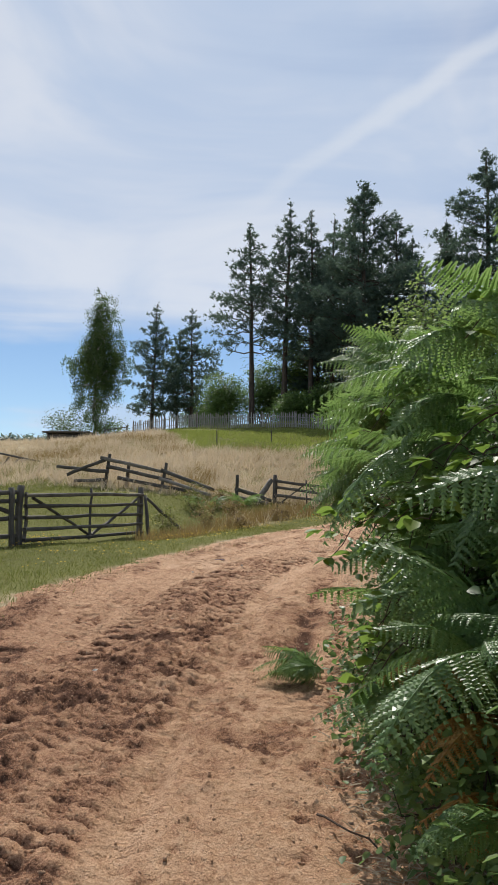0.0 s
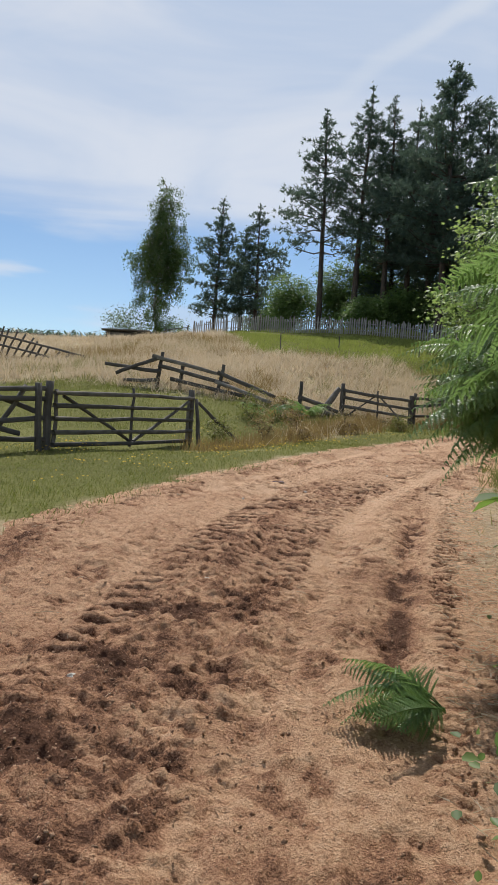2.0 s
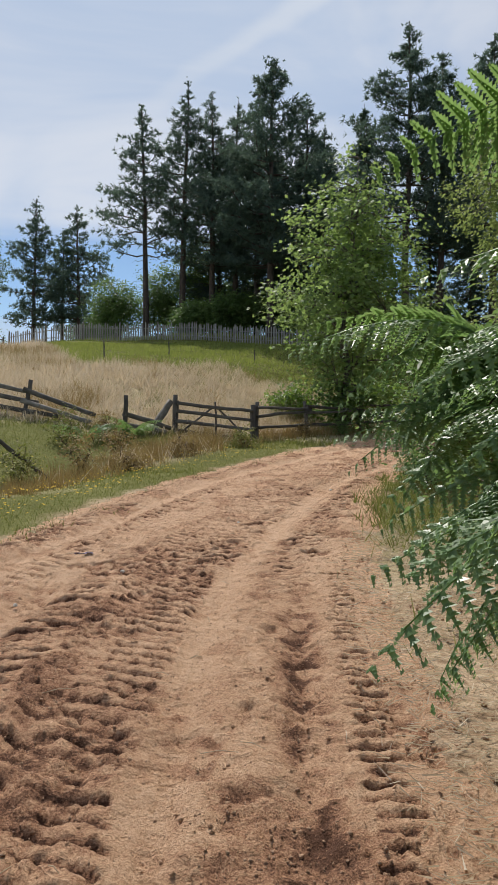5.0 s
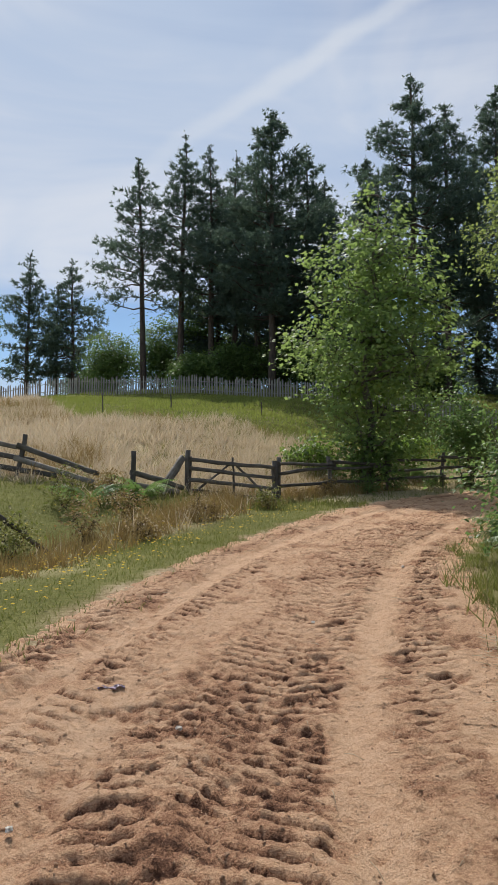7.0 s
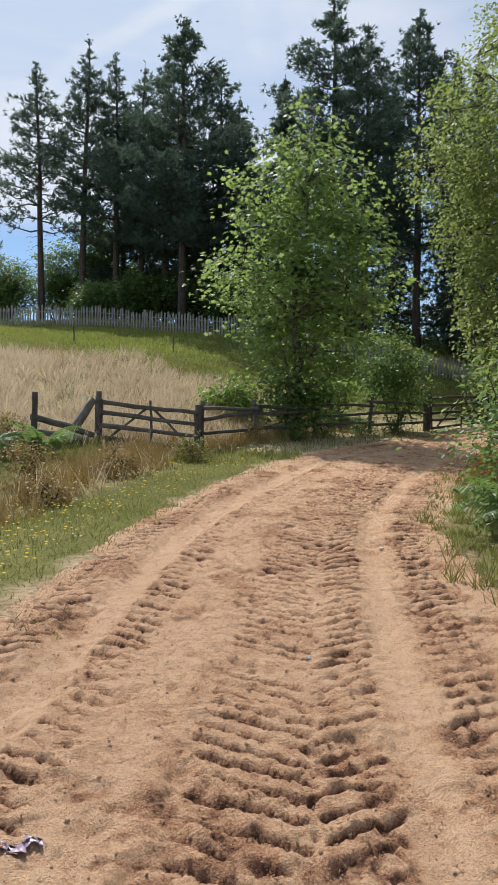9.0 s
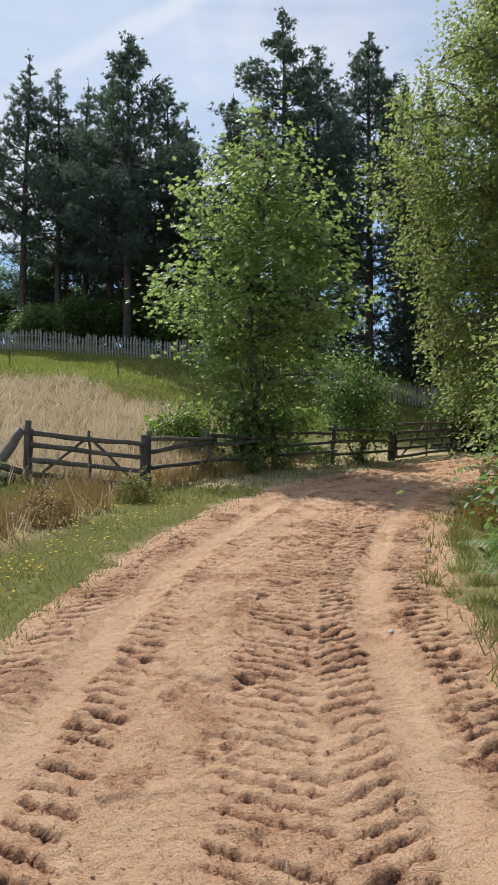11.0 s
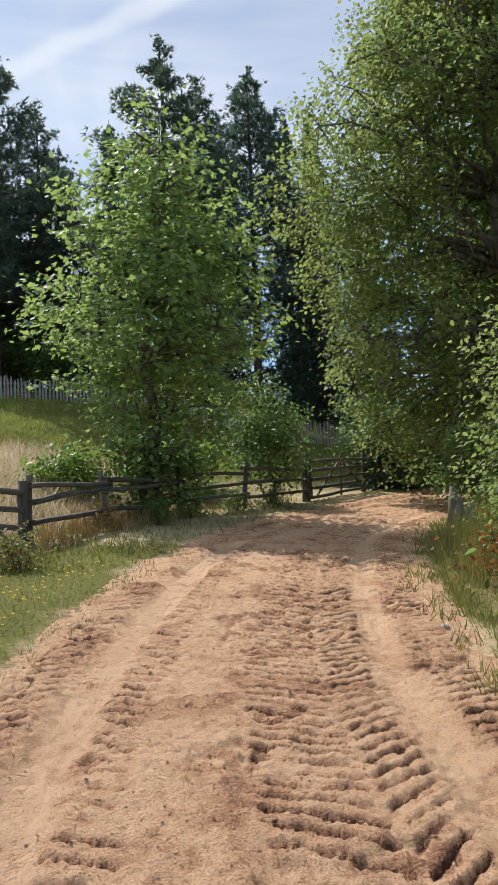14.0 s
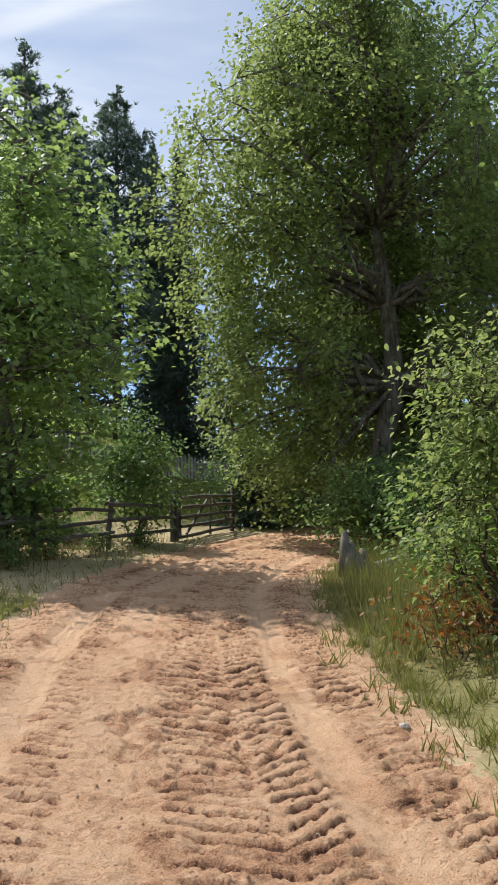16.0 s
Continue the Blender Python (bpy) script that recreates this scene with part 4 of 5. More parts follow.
# shrubs along the lane
broadleaf("bush", 7.15, 20.75, 3.2, "tall sunlit shrub with long leafy shoots by the lane", 260, (0, 0, 1.5, 0.95, 1.6), 280, 24, 0.07, OVATE, MAT_ALDER, MAT_TWIG, 0.03, 0.3, 0.2, "bush", stems=8, notch=0.4)
broadleaf("bush", 8.9, 22.4, 1.0, "sunlit shrub at the lane's edge", 261, (0, 0, 0.5, 0.75, 0.5), 100, 22, 0.075, OVATE, MAT_SHRUB, MAT_TWIG, 0.03, 0.3, 0.2, "bush", stems=6)
broadleaf("bramble", 6.5, 20.8, 1.0, "bramble with reddening leaves", 262, (0, 0, 0.4, 0.5, 0.4), 45, 12, 0.055, OVATE, MAT_AUTUMN, MAT_TWIG, 0.012, 0.3, 0.2, "bramble", stems=6)
broadleaf("bush", 8.6, 19.6, 2.6, "tall sunlit shrub with long leafy shoots by the lane", 263, (0, 0, 1.5, 1.5, 1.5), 200, 24, 0.08, OVATE, MAT_SHRUB, MAT_TWIG, 0.03, 0.3, 0.22, "bush", stems=7)
broadleaf("bush", 4.55, 17.1, 1.9, "leafy shrub on the lane's bank", 264, (0, 0, 0.95, 0.85, 0.95), 150, 24, 0.07, OVATE, MAT_SHRUB, MAT_TWIG, 0.03, 0.3, 0.2, "bush", stems=6)
broadleaf("bush", 6.0, 17.9, 2.2, "leafy shrub on the lane's bank", 265, (0, 0, 1.1, 1.0, 1.1), 150, 24, 0.08, OVATE, MAT_BRAMBLE, MAT_TWIG, 0.03, 0.3, 0.22, "bush", stems=6)
broadleaf("bush", 4.3, 13.6, 2.0, "leafy shrub on the lane's bank", 266, (0, 0, 1.0, 1.0, 1.0), 130, 24, 0.08, OVATE, MAT_SHRUB, MAT_TWIG, 0.03, 0.3, 0.22, "bush", stems=6)
broadleaf("bush", 3.4, 10.6, 2.3, "leafy shrub on the lane's bank", 267, (0, 0, 1.1, 1.1, 1.15), 150, 24, 0.08, OVATE, MAT_SHRUB, MAT_TWIG, 0.03, 0.3, 0.22, "bush", stems=6)

# the hedge at the start of the walk: shrubs behind, bracken and brambles in front
def hedge_set(y):
    """The hedge's face draws nearer to the track further on."""
    return 0.58 - 0.04 * y


for k, (bx, by, bh, bw) in enumerate(((1.8, 0.6, 2.2, 0.75), (1.85, 2.2, 2.35, 0.8), (1.8, 3.7, 2.4, 0.8), (1.75, 5.2, 2.4, 0.75), (1.9, 6.7, 2.3, 0.7), (2.4, 8.2, 2.2, 0.75), (2.9, 3.0, 2.8, 1.2), (3.0, 5.8, 2.8, 1.2), (2.9, 0.4, 2.6, 1.2))):
    broadleaf("bush", bx + hedge_set(by), by, bh, "dense leafy hedge shrub overgrown with bracken", 280 + k, (0, 0, bh * 0.5, bw, bh * 0.5), 240, 22, 0.07, OVATE, MAT_SHRUB, MAT_TWIG, 0.025, 0.3, 0.15, "bush",
              "hedge", stems=6, shell=0.4)


def frond_mesh(seed, length, pairs, mat, curl=0.5):
    """A bracken frond: curved stalk, paired side leaves, each cut into small leaflets."""
    rng = np.random.default_rng(seed)
    t = np.linspace(0, 1, 24)
    path = np.stack([length * (t - 0.12 * curl * t ** 3), 0.03 * length * np.sin(3 * t + seed), length * (0.10 * np.sin(math.pi * t) - curl * 0.42 * t ** 2.2)], -1)
    tang = unit(np.gradient(path, axis=0))
    P, D, N, L, W = [], [], [], [], []
    for i in range(pairs):
        f = 0.16 + 0.84 * (i + 0.5) / pairs
        c = np.array([np.interp(f, t, path[:, k]) for k in range(3)])
        d = unit(np.array([np.interp(f, t, tang[:, k]) for k in range(3)]))
        up = unit(np.cross(np.cross(d, (0, 0, 1.0)), d))
        for s in (-1, 1):
            sidev = np.cross(d, up) * s
            ln = length * 0.36 * (1 - f) ** 0.75 * (0.55 + 1.3 * min(f, 0.34)) * rng.uniform(0.85, 1.1) + 0.012
            pd = unit(sidev * 0.86 + d * 0.45 - up * 0.42 * rng.uniform(0.4, 1.6))
            m = max(4, int(ln / (length * 0.0155)))
            P.append(c)
            D.append(pd - up * 0.1)
            N.append(up)
            L.append(ln * 0.97)
            W.append(0.5 * length * 0.84 / pairs)
            for j in range(m):
                g = (j + 0.5) / m
                q = c + pd * ln * g - up * ln * 0.22 * g * g
                w = min(ln * 0.2, 0.72 * length * 0.84 / pairs) * (1 - g) ** 0.6 * rng.uniform(0.8, 1.15) + 0.003
                for s2 in (-1, 1):
                    P.append(q)
                    D.append(unit(pd * 0.4 + np.cross(pd, up) * s2) - up * 0.2 + rng.normal(0, 0.06, 3))
                    N.append(up + rng.normal(0, 0.12, 3))
                    L.append(w)
                    W.append(ln / m * 1.35)
    leaf = leaf_mesh("frond", np.array(P), np.array(D), np.array(N), np.array(L), np.array(W), BLADE, mat)
    return leaf, path


FRONDS = [frond_mesh(300 + i, 0.78 + 0.1 * (i % 3), 21 + i % 3, MAT_FERN, 0.35 + 0.3 * (i % 4)) for i in range(6)]
DEAD = [frond_mesh(320 + i, 0.6, 16, MAT_DEADFERN, 0.9) for i in range(2)]
STALKS = []
for i, (me, path) in enumerate(FRONDS + DEAD):
    tb = Tubes()
    tb.add(path[::3], np.linspace(0.006, 0.0018, len(path[::3])), 4)
    STALKS.append(tb.mesh("stalk", MAT_FERN if i < 6 else MAT_DEADFERN))


def fern(x, y, z, aim, count, rng, scale=1.0, dead=False, group="bracken in the hedge", label="", pitch=(10, 45), fan=45, roll=60):
    root = thing("fern", x, y, z, label or ("withered orange-brown bracken fern" if dead else "green bracken fern with arching fronds"), "fern", group)
    for k in range(count):
        i = rng.integers(0, 2) + 6 if dead else rng.integers(0, 6)
        me = DEAD[i - 6][0] if dead else FRONDS[i][0]
        m = pose(0, 0, 0, rng.uniform(-roll, roll), 0, 0)
        m = Matrix.Rotation(radians(aim + rng.normal(0, fan)), 4, "Z") @ Matrix.Rotation(radians(-rng.uniform(*pitch)), 4, "Y") @ m @ Matrix.Scale(scale * rng.uniform(0.75, 1.15), 4)
        fr = child("frond", STALKS[i], root, m)
        tagged(child("blade", me, fr), kind="stuff")
    return root


frng = np.random.default_rng(77)
for k in range(95):
    y = frng.uniform(1.2, 7.8)
    h = frng.uniform(1.45 if y > 5.2 else 0.25, 2.3)
    face = 0.95 + 0.07 * abs(y - 4) + (0.2 if h < 0.6 else 0.0) + 0.3 * max(0, h - 1.7) + (0.2 if y < 3 else 0) + (0.35 if y > 4.6 and h < 1.0 else 0) - (0.05 if y < 4.6 and h < 1.2 else 0)
    fern(face + hedge_set(y) + frng.uniform(-0.05, 0.3), y, gz(1, y) + h, 205 + frng.normal(0, 28), int(frng.integers(3, 5)), frng, 0.80, pitch=(0 if y > 5.2 else -15, 45))
for y, h, x in ((6.9, 1.45, 1.2), (7.2, 1.6, 1.22), (7.3, 1.4, 1.28), (7.6, 1.5, 1.3), (7.0, 1.75, 1.3), (7.4, 1.25, 1.2), (7.7, 1.3, 1.2), (7.9, 1.5, 1.15), (7.5, 1.1, 1.35), (7.9, 1.05, 1.35), (8.1, 1.35, 1.25), (7.2, 1.3, 1.15)):
    fern(x + hedge_set(y), y, gz(1, y) + h, 195, 6, frng, 0.70, pitch=(-5, 28), fan=20, roll=45)
for y, h, x in ((2.9, 0.55, 0.8), (3.3, 0.9, 0.85), (3.7, 0.6, 0.82), (4.1, 1.0, 0.9)):
    fern(x + hedge_set(y), y, gz(1, y) + h, 215, 3, frng, 0.6, pitch=(-5, 30), fan=25, roll=40)
for y, h, x in ((3.3, 0.72, 0.92), (3.5, 0.85, 0.95), (3.15, 0.5, 0.9)):
    fern(x + hedge_set(y), y, gz(1, y) + h, 192, 3, frng, 0.75, dead=True, pitch=(0, 25), fan=18, roll=30)
for x, y in ((4.4, 32.0), (5.2, 31.3), (8.6, 32.4), (7.9, 32.0), (-0.3, 24.2), (-1.2, 23.4), (4.5, 17.2), (4.2, 16.0), (4.9, 18.2), (9.2, 33.2)):
    fern(x, y, gz(x, y) + 0.05, frng.uniform(0, 360), 6, frng, 1.0, group="bracken by the fences", label="yellow-green bracken clump growing by the fence", pitch=(25, 70), fan=110)


for k, (wx, wy, wh) in enumerate(((-2.0, 19.3, 0.8), (-1.1, 20.6, 0.9), (-0.5, 21.9, 0.8), (-1.6, 22.6, 0.9), (0.9, 22.6, 0.6), (-0.9, 24.0, 0.8), (2.4, 24.4, 0.55), (4.4, 28.0, 0.6), (-0.2, 20.6, 0.5), (5.7, 28.7, 0.6), (6.9, 29.9, 0.55), (8.3, 30.6, 0.6), (9.6, 31.2, 0.6))):
    broadleaf("weed", wx, wy, wh, "leafy yellow-green weed in the dry grass", 340 + k, (0, 0, wh * 0.5, 0.36 if wh > 0.4 else 0.14, wh * 0.5), 40 if wh > 0.4 else 10, 18, 0.055 if wh > 0.4 else 0.045, KITE, (MAT_GRASS, MAT_RUSSET, MAT_RUSSET)[k % 3] if k < 9 else MAT_SHRUB, MAT_TWIG, 0.012, 0.3, 0.11,
              "weed", "weeds by the fences", stems=5)


for k in range(7):
    hy = 1.3 + 0.62 * k
    broadleaf("bush", 0.92 + hedge_set(hy) + 0.16 * max(0, hy - 5) + 0.08 * (k % 2), hy, 1.0, "dark low leafy growth at the hedge foot", 360 + k, (0, 0, 0.5, 0.34, 0.5), 120, 26, 0.046, OVATE, MAT_SHRUB, MAT_TWIG, 0.012, 0.3, 0.11,
              "bush", "hedge", stems=4)


for k in range(7):
    hy = 4.7 + 0.36 * k
    tall = (1.25, 1.6, 1.1)[k % 3]
    broadleaf("bush", 1.2 + hedge_set(hy) + 0.05 * k + 0.12 * (k % 2), hy, tall, "dark leafy shrub filling the foot of the hedge", 380 + k, (0, 0, tall * 0.5, 0.36, tall * 0.5), 110, 26, 0.05, OVATE, MAT_SHRUB, MAT_TWIG, 0.014, 0.3, 0.11,
              "bush", "hedge", stems=4)


def bramble(x, y, z, aim, length, seed, leaf=0.085):
    """An arching cane with leaves in threes."""
    rng = np.random.default_rng(seed)
    root = thing("bramble", x, y, z, "arching bramble cane with broad bright green leaves", "bramble", "brambles in the hedge")
    a = radians(aim)
    t = np.linspace(0, 1, 12)
    d = np.array([math.cos(a), math.sin(a)])
    path = np.stack([d[0] * length * t, d[1] * length * t, length * (0.35 * np.sin(math.pi * t * 0.75) - 0.45 * t ** 2.5)], -1) + np.cumsum(rng.normal(0, 0.008, (12, 3)), 0)
    tb = Tubes()
    tb.add(path, np.linspace(0.0055, 0.002, 12), 6)
    P, D, N = [], [], []
    for f in np.linspace(0.15, 1.0, max(5, int(length * 14))):
        c = np.array([np.interp(f, t, path[:, k]) for k in range(3)])
        th = a + rng.uniform(-1.9, 1.9)
        st = np.array([math.cos(th), math.sin(th), rng.uniform(-0.2, 0.5)])
        e = c + st * 0.06
        tb.add(np.array([c, (c + e) / 2 + (0, 0, 0.006), e]), [0.0018, 0.0014, 0.001], 4)
        for da in (-0.95, 0, 0.95):
            P.append(e)
            D.append((math.cos(th + da), math.sin(th + da), -0.25 + rng.normal(0, 0.2)))
            N.append(np.array([0, 0, 1]) + rng.normal(0, 0.35, 3))
    L = leaf * rng.uniform(0.7, 1.15, len(P))
    child("cane", tb.mesh("cane", MAT_TWIG), root)
    child("foliage", leaf_mesh("foliage", np.array(P), np.array(D), np.array(N), L, L * 0.8, OVATE, MAT_BRAMBLE), root)


for k in range(26):
    y = frng.uniform(2.8, 4.6) if k % 3 else frng.uniform(6.9, 7.8)
    h = frng.uniform(1.5 if y > 5 else 1.0, 2.2)
    bramble(1.0 + hedge_set(y) + 0.08 * abs(y - 4.5) + 0.3 * max(0, h - 1.7), y, gz(1, y) + h, 190 + frng.normal(0, 35), frng.uniform(0.3, 0.52), 400 + k, 0.085 if y < 5 else 0.055)
for k in range(11):
    y = frng.uniform(3.5, 5.2)
    bramble(1.0 + hedge_set(y), y, gz(1, y) + frng.uniform(0.75, 1.65), 190 + frng.normal(0, 25), frng.uniform(0.35, 0.55), 480 + k, 0.10)
for k in range(16):
    y = frng.uniform(19.4, 21.4)
    bramble(6.85 + 0.5 * (y - 20), y, gz(7, y) + frng.uniform(0.3, 2.4), 170 + frng.normal(0, 45), frng.uniform(0.5, 0.9), 450 + k, 0.09)

# a cut bunch of bracken lying on the track
fern(0.95, 6.3, gz(0.95, 6.3) + 0.07, 176, 10, frng, 0.60, label="cut green bracken fronds lying on the track", group="cut bracken", pitch=(2, 34), fan=34, roll=85)


# ---- fences and gates ----
def rough_bar(length, w, d, seed, segs=6, taper=0.85):
    """A split rail along x from 0: hand-hewn, slightly bent and tapered, worn corners."""
    rng = np.random.default_rng(seed)
    n = segs + 1
    t = np.linspace(0, 1, n)
    cy, cz = np.cumsum(rng.normal(0, 0.010, n)), np.cumsum(rng.normal(0, 0.009, n))
    cy, cz = cy - t * cy[-1], cz - t * cz[-1]
    prof = [(-0.5, -0.32), (-0.32, -0.5), (0.32, -0.5), (0.5, -0.32), (0.5, 0.32), (0.32, 0.5), (-0.32, 0.5), (-0.5, 0.32)]
    V = []
    for i in range(n):
        k = 1 - (1 - taper) * t[i] + rng.normal(0, 0.04)
        for a, b in prof:
            V.append((length * t[i], cy[i] + a * w * k * rng.uniform(0.9, 1.08), cz[i] + b * d * k * rng.uniform(0.9, 1.08)))
    F = [[i * 8 + j, i * 8 + (j + 1) % 8, (i + 1) * 8 + (j + 1) % 8, (i + 1) * 8 + j] for i in range(segs) for j in range(8)]
    for o in (0, segs * 8):
        F += [[o, o + 1, o + 2, o + 3], [o, o + 3, o + 4, o + 7], [o + 4, o + 5, o + 6, o + 7]]
    return np.array(V), np.array(F)


def bar(name, a, b, w, d, parent, mat, seed, label="", inv=None):
    """A rail or post from a to b (world places) as a part."""
    a, b = Vector(a), Vector(b)
    v = b - a
    V, F = rough_bar(v.length, w, d, seed)
    # grain runs along the piece's own z
    V = V[:, [2, 1, 0]] * (-1, 1, 1)
    me = raw_mesh(name, V, F, mat)
    m = Matrix.Translation(a) @ v.to_track_quat("Z", "Y").to_matrix().to_4x4()
    return child(name, me, parent, (inv or parent.matrix_basis.inverted()) @ m, label)


def gate(ax, ay, bx, by, height, rails, label, braces, seed, mat, z0=0.1, mid=True, post=1.1, zb=None, thick=0.105):
    """A field gate between two posts: rails, an upright in the middle and slanting braces."""
    za, zb = gz(ax, ay), gz(bx, by) if zb is None else zb
    g = thing("field_gate", ax, ay, za, label, "gate", "field gates")
    A, B = Vector((ax, ay, za)), Vector((bx, by, zb))
    d = (B - A)
    up = Vector((0, 0, 1))
    side = d.cross(up).normalized()
    for i, (p, s) in enumerate(((A, 0), (B, 1))):
        bar("post", p - up * 0.25, p + up * post + side * 0.02, 0.13, 0.13, g, mat, seed + i)
    inner0, inner1 = A + d * 0.03 + side * 0.05, B - d * 0.03 + side * 0.05
    bar("stile", inner0 + up * (z0 - 0.04), inner0 + up * (height + 0.05), 0.07, 0.06, g, mat, seed + 3)
    bar("stile", inner1 + up * (z0 - 0.04), inner1 + up * (height + 0.05), 0.07, 0.06, g, mat, seed + 4)
    for i in range(rails):
        h = z0 + (height - z0) * i / (rails - 1)
        o = side * 0.055
        bar("rail", inner0 - d * 0.02 + up * h + o, inner1 + d * 0.02 + up * (h + 0.02 * math.sin(i * 7 + seed)) + o, max(0.075, thick - 0.02), thick, g, mat, seed + 10 + i)
    if mid:
        m = A + d * 0.5 + side * 0.11
        bar("upright", m + up * (z0 - 0.08), m + up * (height + 0.14), 0.06, 0.05, g, mat, seed + 5)
    for i, (t0, h0, t1, h1) in enumerate(braces):
        o = side * 0.10
        bar("brace", A + d * t0 + up * h0 + o, A + d * t1 + up * h1 + o, 0.05, 0.07, g, mat, seed + 20 + i)
    return g


gate(-4.16, 15.04, -2.52, 18.82, 0.94, 5, "closed weathered grey field gate of five rails", ((0.06, 0.88, 0.5, 0.1), (0.52, 0.1, 0.95, 0.88)), 500, MAT_DARKWOOD, 0.08, post=1.12, thick=0.088)
gate(0.73, 26.05, 2.77, 26.25, 0.78, 4, "closed low weathered field gate in dry grass", ((0.12, 0.1, 0.46, 0.74), (0.54, 0.74, 0.9, 0.1)), 540, MAT_DARKWOOD, 0.06, post=0.97, thick=0.115)
gate(11.16, 32.3, 14.47, 34.43, 1.02, 5, "closed field gate at the bend of the lane", ((0.1, 0.15, 0.46, 0.95), (0.54, 0.95, 0.95, 0.1)), 580, MAT_DARKWOOD, 0.1, post=1.2)


def rail_fence(pts, heights, label, seed, mat, post=1.1, sag=0.0, group="rail fences"):
    """Posts with split rails between them."""
    x0, y0 = pts[0]
    f = thing("rail_fence", x0, y0, gz(x0, y0), label, "fence", group)
    rng = np.random.default_rng(seed)
    P = [Vector((x, y, gz(x, y))) for x, y in pts]
    for i, p in enumerate(P):
        bar("post", p - Vector((0, 0, 0.2)), p + Vector((rng.normal(0, 0.06), rng.normal(0, 0.06), post * rng.uniform(0.92, 1.08))), 0.11, 0.10, f, mat, seed + i)
    for i in range(len(P) - 1):
        for j, h in enumerate(heights):
            a, b = P[i] + Vector((0, 0, h + rng.normal(0, 0.03))), P[i + 1] + Vector((0, 0, h + rng.normal(0, 0.05) - sag))
            d = (b - a) * 0.04
            o = (b - a).cross(Vector((0, 0, 1))).normalized() * 0.07
            bar("rail", a - d + o, b + d + o, 0.08, 0.125, f, mat, seed + 30 + i * 9 + j)
    return f


rail_fence([(2.88, 26.35), (4.63, 28.5), (6.6, 29.9), (8.6, 30.9), (11.0, 32.2)], (0.30, 0.62, 0.86), "old grey split-rail fence sagging in the grass", 620, MAT_DARKWOOD, 1.05, 0.02)
rail_fence([(-4.2, 14.9), (-5.3, 12.6), (-6.5, 10.2)], (0.22, 0.5, 0.78, 1.0), "stacked dark split-rail fence beside the gate", 660, MAT_DARKWOOD, 1.1)


def props():
    """Leaning struts at the ends of the gates and the stacked rails."""
    up = Vector((0, 0, 1))
    f = thing("fence_props", -4.2, 14.2, gz(-4.2, 14.2), "slanting split poles leaning on the rail fence", "fence prop", "rail fences")
    for k, (a, b) in enumerate((((-4.9, 14.3, 0.0), (-4.4, 14.7, 1.05)), ((-4.5, 13.6, 0.0), (-5.0, 13.3, 1.0)), ((-4.25, 14.9, 0.62), (-5.5, 13.6, 1.25)), ((-4.35, 14.4, 0.3), (-5.8, 12.0, 0.9)))):
        bar("pole", Vector((a[0], a[1], gz(a[0], a[1]) + a[2])), Vector((b[0], b[1], gz(b[0], b[1]) + b[2])), 0.08, 0.08, f, MAT_DARKWOOD, 690 + k)
    g = thing("gate_prop", -2.3, 18.9, gz(-2.3, 18.9), "short pole propping the gate post", "fence prop")
    bar("pole", Vector((-2.25, 18.8, gz(-2.2, 18.8) - 0.05)), Vector((-2.42, 18.95, gz(-2.4, 18.9) + 0.95)), 0.08, 0.07, g, MAT_DARKWOOD, 696)
    bar("pole", Vector((-1.5, 19.9, gz(-1.5, 19.9) - 0.02)), Vector((-2.4, 19.1, gz(-2.4, 19.1) + 0.85)), 0.07, 0.06, g, MAT_DARKWOOD, 697)
    h = thing("gate_prop", 0.2, 25.8, gz(0.2, 25.8), "stout weathered strut leaning against the gate post", "fence prop")
    bar("pole", Vector((0.1, 25.7, gz(0.1, 25.7) - 0.05)), Vector((0.62, 26.0, gz(0.62, 26.0) + 0.8)), 0.17, 0.13, h, MAT_WOOD, 698)


props()


